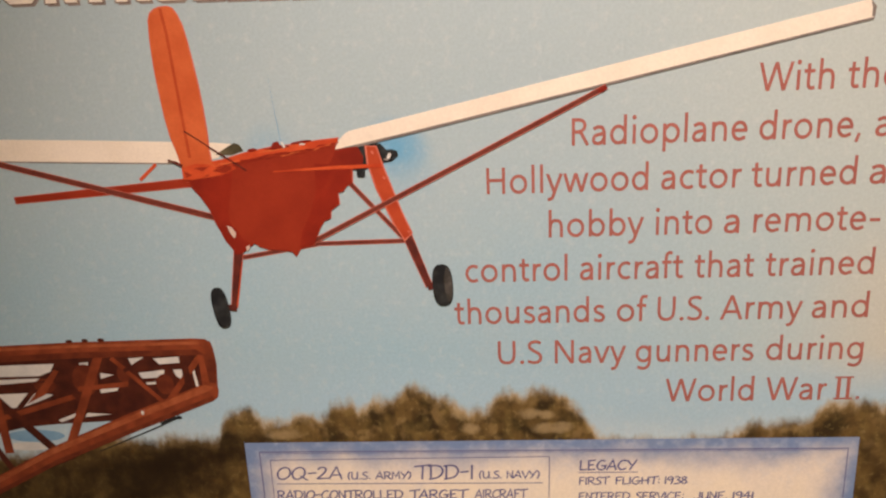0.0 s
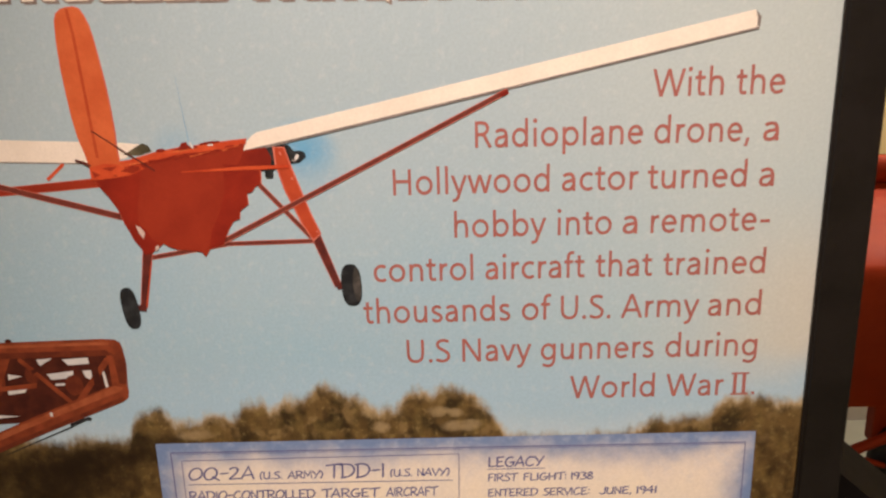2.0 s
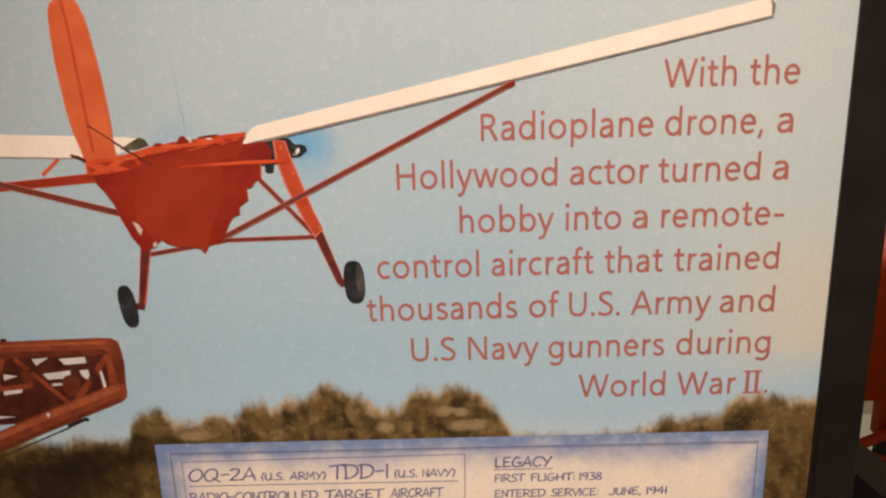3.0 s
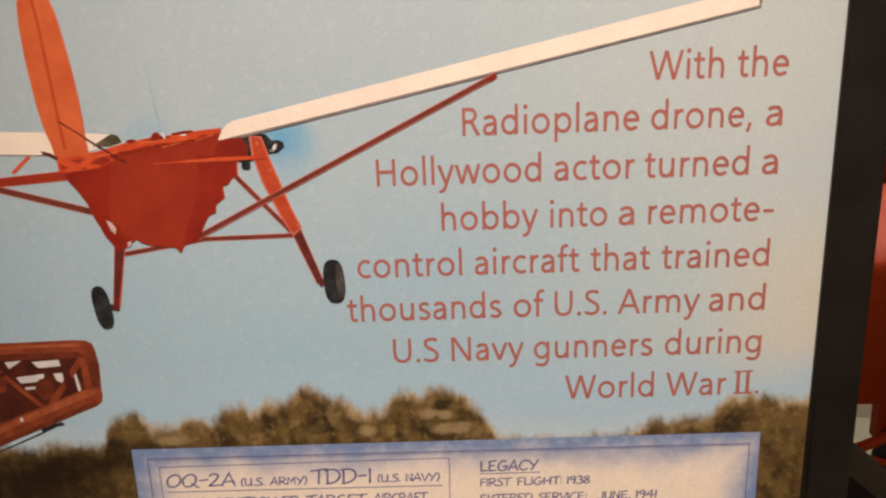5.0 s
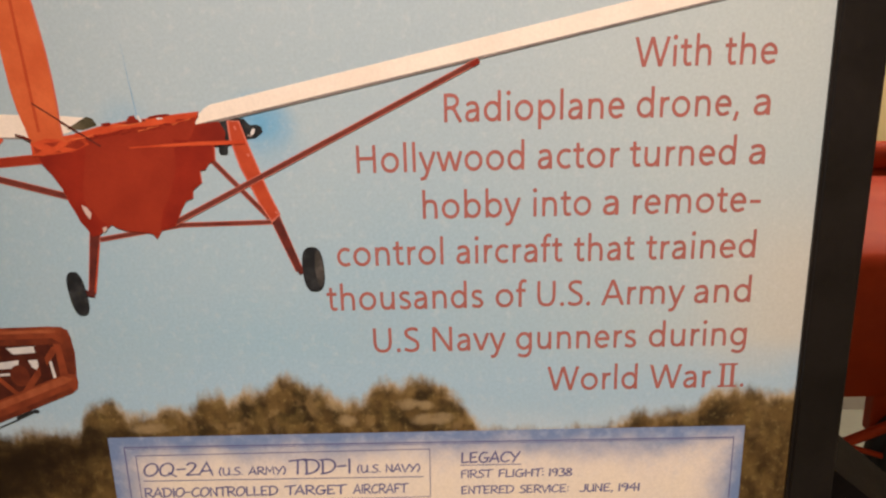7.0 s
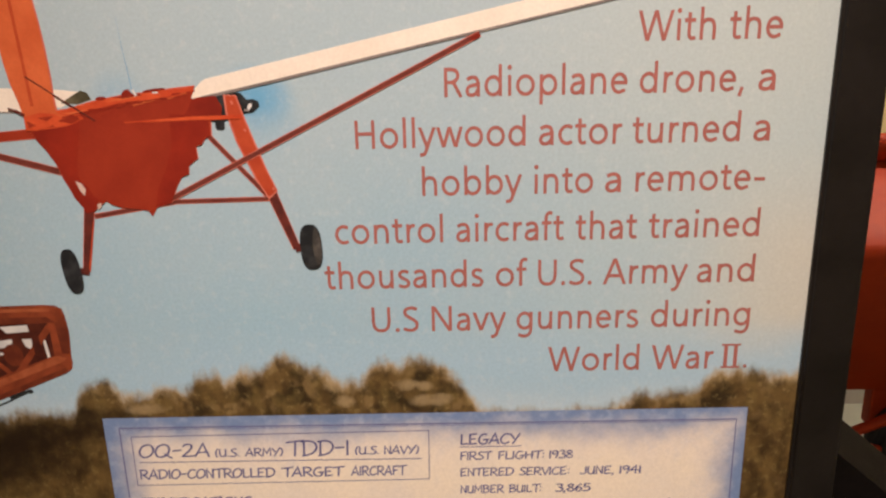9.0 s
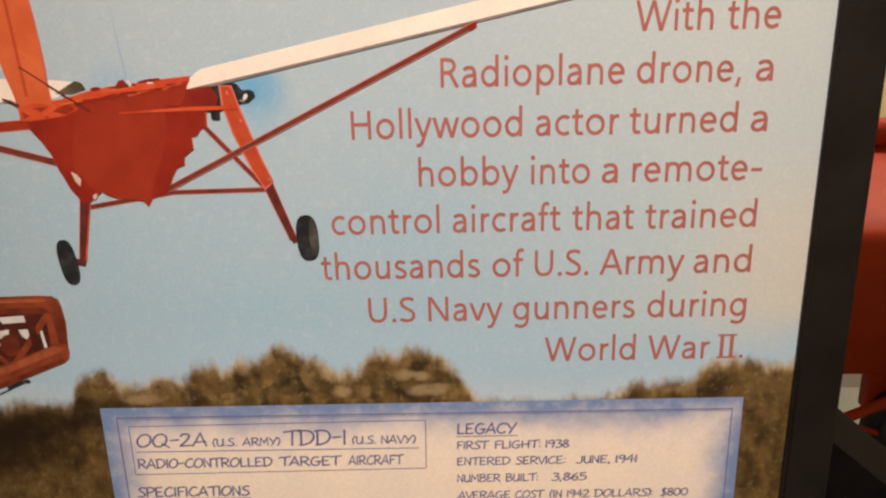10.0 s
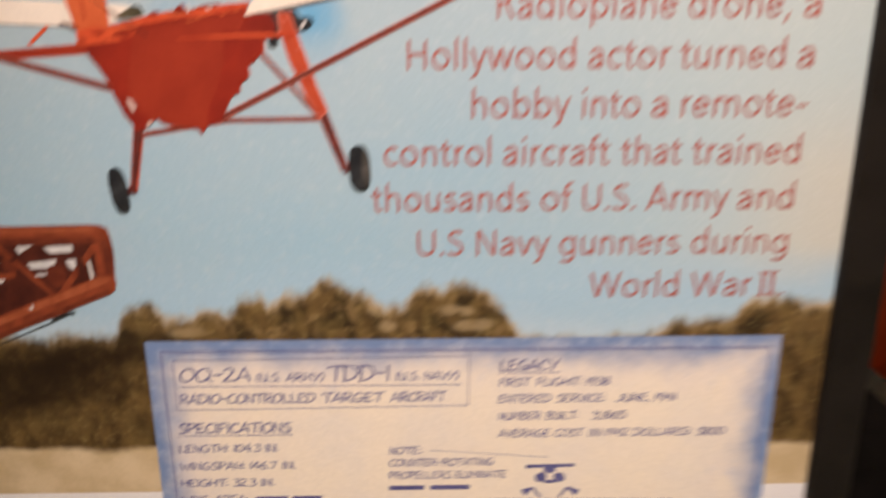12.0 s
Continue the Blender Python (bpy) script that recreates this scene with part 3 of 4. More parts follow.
CORNERS = (((LEFT, BOTTOM), (-1, -1)), ((RIGHT, BOTTOM), (1, -1)), ((RIGHT, TOP), (1, 1)), ((LEFT, TOP), (-1, 1)))
for (p, op), (q, oq) in zip(CORNERS, CORNERS[1:] + CORNERS[:1]):
    rail(p, q, op, oq)

bm = bmesh.new()
box(bm, LEFT - 0.004, RIGHT + 0.004, 0.0036, 0.0146, BOTTOM - 0.004, TOP + 0.004)
part("backing_board", bm, STAND_BLACK, panel)

# ---- the printed aircraft ----
def pic(name, outlines, layer, material, label=""):
    return ink(name, outlines, layer, material, sheet, label)


def strut(name, a, b, w, layer, material=DEEP_RED, w2=None, fringe=0.55):
    w2 = w if w2 is None else w2
    pic(name + "_fringe", [bar(a, b, w + fringe, w2 + fringe)], layer - 1, PINK)
    return pic(name, [bar(a, b, w, w2)], layer, material)


pic("wing", [[(-310, 159.6), (-201, 155.1), (-147, 152.5), (-137.9, 151.5), (-141, 148.6), (-146, 145.2), (-165, 143.3), (-203, 144.6), (-310, 149.4)]], 4, CREAM, "cream wing of the printed aircraft")
pic("wing_underside", [bar((-310, 149.2), (-164, 143.3), 0.6)], 5, INK_SHADE)
pic("wing_root_shade", [[(-146.5, 146.9), (-140.6, 150.4), (-137.6, 152.0), (-135.0, 151.0), (-133.6, 148.2), (-139.5, 146.4)]], 5, OLIVE_SHADE)
strut("tail_boom", (-243.5, 128.2), (-157, 134.6), 3.0, 7, RED, 4.0)
strut("wing_strut", (-300, 160.6), (-149, 117.3), 2.2, 9, STRUT, 2.6)
strut("small_brace", (-182.8, 136.2), (-174.4, 143.4), 1.1, 7, BRIGHT_RED)
strut("cross_strut", (-139.4, 97.9), (-104, 103.6), 1.8, 7, STRUT)
strut("cross_strut", (-107, 103.7), (-62.0, 104.2), 1.7, 7, STRUT)
strut("brace", (-86.5, 132), (-64.2, 106), 1.7, 11, STRUT)
strut("wing_strut", (-105.4, 105), (27.4, 171.4), 2.0, 19, STRUT, 1.9, 0.6)
pic("strut_socket", [disc(25.6, 170.3, 2.3, 1.2, 0.5)], 20, DEEP_RED)
# right wing with its dark underside edge
pic("wing_edge_shade", [[(-92.2, 147.2), (-89, 147.0), (-60, 153.0), (30, 172.4), (136.2, 195.2), (136.6, 197.5), (30, 174.5), (-60, 155)]], 17, WING_SHADE)
pic("wing", [[(-92.2, 147.6), (-90.2, 151.8), (-87.6, 154.4), (-85.2, 155.8), (20, 178.6), (134.2, 203.4), (136.6, 200.4), (136.4, 196.2), (30, 173.5), (-60, 154.2)]], 18, CREAM, "cream wing of the printed aircraft")
pic("wing_tip", [[(134.2, 203.4), (136.8, 200.4), (136.4, 196.2), (135.2, 196.4), (135.2, 200)]], 19, WING_SHADE)
# engine and legs
pic("engine", [[(-88, 149.5), (-77, 150.2), (-71.5, 149.6), (-69.2, 146.8), (-66.5, 147.0), (-64.4, 146.0), (-64.0, 143.9), (-67.1, 141.4), (-71.8, 140.8), (-80, 137.6), (-88, 138)]], 11, TYRE)
pic("engine_hub", [disc(-68.2, 144.0, 0.8, 1.5, -0.5)], 12, PALE_GAP)
pic("engine_fitting", [bar((-70.6, 142.6), (-68.6, 142.2), 0.8)], 12, INK_SHADE)
pic("engine_pipe", [[(-83.2, 139.5), (-79.2, 139.5), (-79.4, 134.9), (-80.4, 134.3), (-82.6, 134.5), (-83.2, 135.4)]], 12, TYRE)
pic("leg_fringe", [[(-78.8, 149.0), (-73.4, 148.8), (-70.3, 138.3), (-63.5, 118.0), (-59.3, 107.6), (-63.3, 104.0), (-68.4, 112.9), (-75.2, 129.2), (-78.4, 141.1)]], 13, PINK)
pic("leg", [[(-78.0, 148.6), (-74.0, 148.4), (-71.0, 138.3), (-64.2, 118.2), (-60.1, 108.1), (-61.3, 106.6), (-63.3, 105.0), (-67.7, 112.9), (-74.5, 129.2), (-77.6, 141.1)]], 14, LEG_RED)
for a, b in (((-75.8, 146.6), (-75.2, 145)), ((-71.4, 134.6), (-70.6, 133.6)), ((-61.6, 109), (-60.8, 108.2))):
    pic("leg_glint", [bar(a, b, 0.9)], 15, PINK)
strut("lower_leg", (-62.2, 107), (-53.0, 81.6), 4.2, 13, MAROON, 3.0)
strut("lower_leg", (-140.6, 104), (-146.4, 73), 4.4, 15, MAROON, 3.0)
pic("leg_sheen", [bar((-140.0, 96), (-145.2, 73), 0.5)], 17, BRIGHT_RED)
pic("axle", [bar((-151, 73.4), (-145.2, 72.4), 3.0)], 17, MAROON)
pic("axle", [bar((-53.8, 81.4), (-48, 83), 3.4)], 17, MAROON)
for cx, cz, rx, rz, lean in ((-46.8, 82.1, 4.8, 10.4, 0.04), (-152.9, 72.9, 4.0, 10.5, 0.11)):
    pic("wheel", [disc(cx, cz, rx, rz, lean, 32, 1.35)], 19, TYRE, "black tyre of the printed aircraft")
pic("wheel_rim_light", [bar((-44.6, 87.2), (-43.6, 84.2), 1.0, 0.7), bar((-43.4, 82), (-43.2, 79), 0.5)], 20, WING_SHADE)
pic("wheel_face", [disc(-44.2, 82.2, 1.8, 8.6, 0.04)], 20, TYRE_GREY)
# fuselage
TOP_EDGE = [(-161.6, 135.9), (-148.7, 143.9), (-144.0, 144.5), (-133.3, 147.4), (-120.7, 149.7), (-110, 150.6), (-99.5, 152.0), (-90.3, 152.8)]
RAGGED = [(-92.0, 147.7), (-82, 148.8), (-79.6, 144), (-80.6, 139.0), (-85.0, 138.4), (-85.4, 132.1), (-88.1, 130.8), (-89.9, 128.2), (-92.3, 127.8), (-92.0, 122.4), (-94.2, 120.9), (-96.2, 119.3), (-96.6, 115.7), (-99.7, 114.6), (-102.0, 111.0),
          (-104.3, 105.9), (-105.1, 103.5)]
BELLY = [(-108.4, 102.5), (-111.9, 101.4), (-114.2, 97.8), (-115.8, 100.1), (-119.1, 100.8), (-127.0, 101.7), (-130.8, 103.0), (-133.2, 104.7)]
LEFT_EDGE = [(-139.1, 100.2), (-142.4, 99.4), (-143.8, 102.6), (-146.6, 106.6), (-148.2, 110.8), (-150.2, 115.0), (-150.9, 117.7), (-152.4, 121.8), (-155.5, 127.2), (-158.8, 131.6)]
pic("fuselage_fringe", [[((x + 122) * 1.009 - 122, (z - 124) * 1.012 + 124) for x, z in TOP_EDGE + RAGGED + BELLY + LEFT_EDGE]], 10, PINK)
pic("fuselage", [TOP_EDGE + RAGGED + BELLY + LEFT_EDGE], 21, RED, "red fabric fuselage of the printed aircraft")
pic("fuselage_side", [[(-160, 135.6), (-146, 138.2), (-139.4, 140.1), (-141.2, 131), (-143.4, 121), (-143.6, 116), (-142.6, 113.4), (-140.4, 111.4), (-138.3, 107.0), (-135, 105.0)] + LEFT_EDGE], 22, SIDE_RED)
pic("fuselage_shade", [[(-101.8, 141.7), (-86, 140), (-85.6, 132.3), (-88.3, 130.8), (-90.1, 128.2), (-92.4, 127.7), (-92.2, 122.4), (-96.3, 119.2), (-97, 115.6), (-99.8, 114.6), (-102.2, 111.0), (-105.2, 103.6), (-112.2, 101.6), (-110.3, 109.9), (-106.0, 117.9), (-102.3, 128.6)]], 22, SIDE_RED)
pic("fuselage_front", [[(-91.8, 147.6), (-82, 148.7), (-79.7, 144), (-80.7, 139.1), (-86, 138.8), (-97, 139.4), (-94, 143)]], 23, DEEP_RED)
pic("fuselage_top", [TOP_EDGE + [(-91.0, 150.3), (-99.8, 148.7), (-110.2, 147.5), (-117.9, 146.9), (-131.0, 144.6), (-139.1, 142.1), (-137.6, 140.4), (-144.3, 137.6), (-154.1, 136.2)]], 24, BRIGHT_RED)
pic("fuselage_fold", [[(-150, 139.8), (-143, 138.4), (-139.4, 140.2), (-140.4, 141.6), (-146, 140.6)], [(-157, 137), (-150, 137.2), (-153, 139.4)]], 25, RED)
pic("fuselage_fold", [[(-147, 142.8), (-140, 143.4), (-134.5, 144.8), (-141, 142.2)], [(-128, 147.2), (-118, 149.2), (-112, 149.4), (-120, 147.8)]], 25, ORANGE)
pic("stringer", [bar((-121, 138.4), (-92, 139.6), 0.5, 1.6), bar((-92, 139.6), (-71.8, 139.8), 1.6, 1.7)], 26, BRIGHT_RED)
rnd = random.Random(7)
for i in range(30):
    fx = -151 + i * 1.95 + rnd.uniform(-1, 1)
    fz = 140.6 + (fx + 150) * 0.160 + rnd.uniform(-0.8, 1.2)
    run = rnd.uniform(3, 7)
    pic("fabric_wrinkle", [bar((fx, fz), (fx + run, fz + run * rnd.uniform(0.02, 0.30)), rnd.uniform(0.4, 1.0), 0.1)], 27, rnd.choice((SIDE_RED, ORANGE, RED, DEEP_RED)))
pic("cockpit_part", [[(-125.6, 149.2), (-121, 149.4), (-119.6, 151.8), (-117.4, 152.2), (-116.4, 150.4), (-113, 150.4), (-112.4, 149.6), (-120, 148.4)], disc(-129.4, 148.6, 2.2, 0.8, 0.1), disc(-107, 151.6, 4.8, 0.6, 0.12)], 26, DEEP_RED)
pic("cockpit_light", [bar((-115.9, 152), (-114.6, 149.4), 1.1), disc(-106.6, 150.6, 1.4, 0.4)], 27, PALE_GAP)
for outline in ([(-145.2, 113.9), (-142.9, 112.8), (-141.2, 110.1), (-142.1, 107.3), (-143.8, 109.6)], [(-137.3, 103.4), (-135.5, 104.1), (-135.6, 102.2), (-137.2, 101.0)]):
    pic("sky_gap", [outline], 26, GAP_SKY)
pic("antenna", [bar((-119.1, 181.5), (-118.2, 170.3), 0.1, 0.2), bar((-118.2, 170.3), (-116.2, 151.4), 0.2, 0.45)], 6, INK_SKY)
# fin
SEAM = ((-162.6, 211.4), (-161.2, 200.8), (-160.2, 182.4), (-159.2, 163.8), (-158.2, 146.0))
FIN = [(-168.4, 206.4), (-167.3, 209.3), (-165.3, 211.0), (-162.7, 211.8), (-159.5, 212.0), (-157.2, 211.0), (-155.5, 208.2), (-153.9, 203.7), (-152.8, 197.7), (-151.7, 189.7), (-150.4, 178.6), (-149.6, 168.6), (-149.1, 157.1), (-149.2, 150.2), (-148.7, 143.9),
       (-146.5, 140.8), (-152.6, 137.2), (-158.0, 135.8), (-162.4, 135.9), (-162.5, 140.6), (-163.6, 147.2), (-165.9, 155.8), (-167.2, 164.5), (-168.1, 175.3), (-168.8, 186.4), (-168.9, 197.4)]
pic("fin_fringe", [[((x + 158) * 1.05 - 158, (z - 174) * 1.009 + 174) for x, z in FIN]], 6, PINK)
pic("fin", [FIN], 28, ORANGE, "orange-red tail fin of the printed aircraft")
for a, b in zip(SEAM, SEAM[1:]):
    pic("fin_seam", [bar(a, b, 1.3)], 29, FIN_SEAM)
pic("fin_foot", [[(-162.6, 141.4), (-156, 143.2), (-149.0, 142.6), (-146.2, 140.8), (-152.6, 137.1), (-158, 135.7), (-162.5, 135.8)]], 29, BRIGHT_RED)
pic("fin_fold", [[(-157, 141.2), (-150, 141.8), (-153, 139.6)], [(-161.6, 140), (-158, 138), (-161, 136.8)]], 30, RED)
pic("control_wire", [bar((-159.2, 158.2), (-133.0, 139.4), 0.6)], 31, MAROON)
pic("control_horn", [bar((-168.5, 145.2), (-165.4, 144.2), 0.9), bar((-165.6, 144.4), (-162.0, 142.2), 1.2)], 31, MAROON)

# ---- the printed launching truss ----
pic("truss_shadow", [[(-275.4, 47), (-220.9, 47.9), (-160.8, 49.4), (-161.9, 30.1), (-187.6, 19.6), (-201.7, 13.8), (-243.9, 11.7), (-261.1, 10.1), (-284.3, 4.8)]], 4, RUST_DARK)
pic("truss_gap", [[(-276, 44.2), (-240.3, 45), (-242.7, 40.8), (-248.9, 38.4), (-277.2, 38.1)]], 6, PALE_GAP)
pic("truss_gap", [[(-277.6, 36.4), (-249.2, 37.2), (-251.3, 34.7), (-278.2, 33.5)]], 6, PALE_GAP)
pic("truss_gap", [[(-279.3, 28.4), (-256.5, 29.2), (-263.9, 21.2), (-281.4, 18.5)]], 6, PALE_GAP)
pic("truss_gap", [[(-260, 21.5), (-253.2, 29.1), (-243.4, 28.2), (-247.9, 25.9)]], 6, PALE_GAP)
pic("truss_gap", [[(-227.6, 45.3), (-222.6, 45.6), (-223.7, 43), (-227.8, 42)]], 6, PALE_GAP)
pic("truss_gap", [[(-229.9, 38.3), (-224.9, 39.1), (-226.1, 36.4), (-229.9, 35.6)]], 6, PALE_GAP)
pic("truss_gap", [[(-217.7, 39.7), (-211, 38.5), (-217.9, 36.5)]], 6, PALE_GAP)
pic("truss_gap", [[(-202.6, 47.2), (-194.6, 47.8), (-201.2, 43.7)]], 6, PALE_GAP)
pic("truss_gap", [[(-190.1, 47), (-174.7, 47.9), (-175.1, 44.6), (-187.4, 43.8)]], 6, PALE_GAP)
pic("truss_gap", [[(-198.6, 39.4), (-185.3, 40.9), (-185.9, 36.9), (-196.9, 36.3)]], 6, PALE_GAP)
pic("truss_gap", [[(-181, 40.8), (-175.7, 41.1), (-177.2, 35.5), (-179.8, 37.3)]], 6, PALE_GAP)
pic("truss_gap", [[(-171.5, 40), (-170.2, 40.3), (-169.1, 31.1), (-170.5, 30.7)]], 6, PALE_GAP)
pic("truss_gap", [[(-219.2, 30.8), (-209.5, 31.7), (-210.8, 29.7), (-219.2, 28.6)]], 6, PALE_GAP)
pic("truss_gap", [[(-243.5, 14), (-230.8, 18.9), (-232.3, 16.4), (-242, 12.6)]], 6, PALE_GAP)
pic("truss_gap", [[(-228, 17.8), (-215.3, 16.9), (-229.4, 15.4)]], 6, PALE_GAP)
pic("truss_gap", [[(-200.1, 18.5), (-190.4, 20.6), (-192.7, 18.2)]], 6, PALE_GAP)
pic("truss_gap", [[(-195.3, 34.2), (-188.7, 34.6), (-189.2, 33.2), (-195.2, 32.9)]], 6, PALE_GAP)
pic("truss_plate", [[(-257.7, 23.3), (-247.5, 28.3), (-238.5, 41.1), (-240.8, 41.8)]], 8, RUST)
pic("truss_plate", [[(-277, 15.3), (-234.2, 28.1), (-232.2, 25.7), (-277.6, 12.2)]], 8, RUST)
pic("truss_plate", [[(-230.2, 32.4), (-204.2, 34.8), (-204.7, 32), (-230.6, 29.9)]], 8, RUST)
pic("truss_brace", [bar((-216.9, 49.5), (-241.8, -4.8), 4.4)], 9, RUST)
pic("truss_brace", [bar((-211.1, 47.7), (-187.2, 22.3), 2.3)], 9, RUST)
pic("truss_brace", [bar((-167.5, 46.9), (-186.4, 22.3), 3.0)], 9, RUST)
pic("truss_brace", [bar((-205.8, 40.5), (-190.9, 47.3), 2.0)], 9, RUST_DARK)
pic("truss_brace", [bar((-275.9, 28.7), (-246.9, -4.7), 4.4)], 9, RUST_DARK)
pic("truss_brace", [bar((-274, 33.6), (-272.5, -4.7), 4.6)], 9, RUST)
pic("truss_brace", [bar((-175.5, 47.9), (-173.8, 30.2), 3.6)], 9, RUST_DARK)
pic("truss_rod", [bar((-300, 31), (-232, 36.6), 1.0), bar((-290, 20), (-270, -20), 3.4)], 8, RUST_DARK)
pic("truss_fitting", [disc(-226, 36, 6.5, 8.5), disc(-247, 33, 5.5, 4.0), disc(-186, 33, 4.5, 5.5), disc(-206, 39, 3.5, 4.5)], 7, RUST_SHADE)
pic("truss_end_post", [[(-169.2, 52), (-163, 56.4), (-160.6, 55.6), (-159.6, 52), (-158.8, 44), (-159.8, 30), (-167.2, 30), (-167.6, 46)]], 9, RUST)
pic("truss_post_shade", [[(-165, 52), (-160.6, 53), (-159.2, 44), (-160.2, 31), (-163.4, 31)]], 10, RUST_SHADE)
pic("truss_chord", [[(-300, 53.8), (-230, 56.4), (-169, 57.4), (-163, 57.0), (-160.8, 55.2), (-160.2, 52), (-164, 48.6), (-230, 47.8), (-300, 44.8)]], 11, RUST)
pic("chord_underside", [[(-300, 48.2), (-230, 51.0), (-168, 51.6), (-164, 48.7), (-230, 47.9), (-300, 44.9)]], 12, RUST_SHADE)
pic("truss_chord", [[(-160.0, 33.4), (-159.4, 29.4), (-160.2, 25.8), (-163, 23.6), (-205, 6.8), (-249, -11.6), (-300, -38), (-300, -28), (-250, -1.6), (-206, 17.4), (-165, 33.6)]], 12, RUST)
pic("chord_highlight", [[(-162, 31.4), (-163, 29.6), (-206, 12.8), (-250, -5.6), (-300, -31.6), (-300, -29.4), (-250, -2.4), (-206, 16.0), (-166, 32.4)]], 13, RUST_LIGHT)
pic("chord_underside", [[(-162, 24.4), (-205, 6.9), (-249, -11.5), (-300, -37.9), (-300, -35.4), (-249, -9.0), (-205, 9.4), (-163, 26.4)]], 13, RUST_SHADE)
pic("chord_sheen", [bar((-300, 52.0), (-230, 54.2), 1.6), bar((-230, 54.2), (-166, 55.0), 1.6)], 12, RUST_LIGHT)
# blue and white blotches of sky seen through the truss
pic("blue_sky_blotch", [disc(-257, 5.0, 15, 3.4)], 2, INK_SKY)
pic("white_sky_blotch", [disc(-262, -1.0, 12, 2.4)], 3, PALE_GAP)
pic("truss_plate", [[(-266, -9), (-241, -5), (-238, -8), (-262, -17)]], 5, RUST_DARK)
pic("chord_paint_chip", [disc(-199.6, 17.6, 0.8, 1.2)], 14, PALE_GAP)
pic("hanging_cable", [bar((-190, 10.6), (-226, -4.6), 0.8, 0.4), bar((-183, 14.6), (-191, 11), 2.0), disc(-181.5, 14.6, 1.6, 1.0)], 10, TYRE)
for bx, bz in ((-230.5, 56.9), (-222.5, 57.2), (-214.5, 57.4)):
    pic("chord_bolt", [disc(bx, bz, 1.7, 0.9)], 13, RUST_DARK)

# ---- heading in block capitals ----
U, HGT = 14.0, 22.0
K = 2.2


def glyph(ch):
    """Outlines of a heavy block capital in a box 14 wide and 22 high, stems about 5 wide."""
    s, b = 5.2, 5.0
    ring = [(K, 0), (U - K, 0), (U, K), (U, HGT - K), (U - K, HGT), (K, HGT), (0, HGT - K), (0, K)]
    hole = [(s, b), (U - s, b), (U - s, HGT - b), (s, HGT - b)]
    if ch == "O":
        return [ring, hole]
    if ch == "D":
        return [[(0, 0), (U - K, 0), (U, K), (U, HGT - K), (U - K, HGT), (0, HGT)], hole]
    if ch == "C":
        return [[(K, 0), (U - K, 0), (U, K), (U, 8), (U - s, 8), (U - s, b), (s, b), (s, HGT - b), (U - s, HGT - b), (U - s, 14), (U, 14), (U, HGT - K), (U - K, HGT), (K, HGT), (0, HGT - K), (0, K)]]
    if ch == "G":
        return [[(K, 0), (U - K - 1, 0), (U - 2.2, -1.6), (U - 1.2, -1.6), (U - 1.6, 0.8), (U, K), (U, 11), (7.0, 11), (7.0, 7.4), (U - s, 7.4), (U - s, b), (s, b), (s, HGT - b), (U - s, HGT - b),
                 (U - s, 15), (U, 15), (U, HGT - K), (U - K, HGT), (K, HGT), (0, HGT - K), (0, K)]]
    if ch == "L":
        return [[(0, 0), (12.2, 0), (12.2, b + 1.4), (11.4, b), (s, b), (s, HGT), (0, HGT)]]
    if ch == "E":
        return [[(0, 0), (12.6, 0), (12.6, b + 1), (11.8, b), (s, b), (s, 9), (10.6, 9), (10.6, 13), (s, 13), (s, HGT - b), (12.4, HGT - b), (12.4, HGT), (0, HGT)]]
    if ch == "T":
        return [[(4.4, 0), (10.2, 0), (10.2, HGT - b), (15.2, HGT - b), (15.2, HGT), (-0.6, HGT), (-0.6, HGT - b), (4.4, HGT - b)]]
    if ch == "A":
        return [[(-0.9, 0), (4.2, 0), (5.0, 3.2), (9.0, 3.2), (9.8, 0), (14.9, 0), (10.2, HGT), (3.8, HGT)], [(5.6, 7.4), (8.4, 7.4), (7, 15)]]
    if ch == "N":
        return [[(0, 0), (5.0, 0), (5.0, 10), (9.0, 0), (U, 0), (U, HGT), (9.2, HGT), (9.2, 12), (5.2, HGT), (0, HGT)]]
    if ch == "R":
        return [[(0, 0), (s, 0), (s, 8), (9.4, 0), (15, 0), (11.4, 8.4), (U, 10.4), (U, HGT - K), (U - K, HGT), (0, HGT)], [(s, 12), (U - s, 12), (U - s, HGT - b), (s, HGT - b)]]


# left ends of the letters along the heading
HEADING = (("C", -247.5), ("O", -230.5), ("N", -212.5), ("T", -197.5), ("R", -181.4), ("O", -164.6), ("L", -147.4), ("L", -134.0), ("E", -120.4), ("D", -106.0),
           ("T", -85.8), ("A", -69.2), ("R", -53.0), ("G", -36.0), ("E", -20.4), ("T", -7.8), ("D", 13.2), ("R", 29.6), ("O", 46.0), ("N", 62.0), ("E", 78.4))
for ch, left in HEADING:
    base = 210.2 + (91 - left) * 0.0165
    moved = [[(left + x, base + z) for x, z in s] for s in glyph(ch)]
    shade = [[(x + 1.1, z - 1.1) for x, z in s] for s in moved]
    flat_curve("heading_letter_shadow", shade, 3, INK_SHADE, sheet, 0.2)
    flat_curve("heading_letter_outline", moved, 5, INK_BROWN, sheet, 0.55)
    flat_curve("heading_letter", moved, 7, INK_CREAM, sheet, 0.0, "cream block capital with a brown outline")

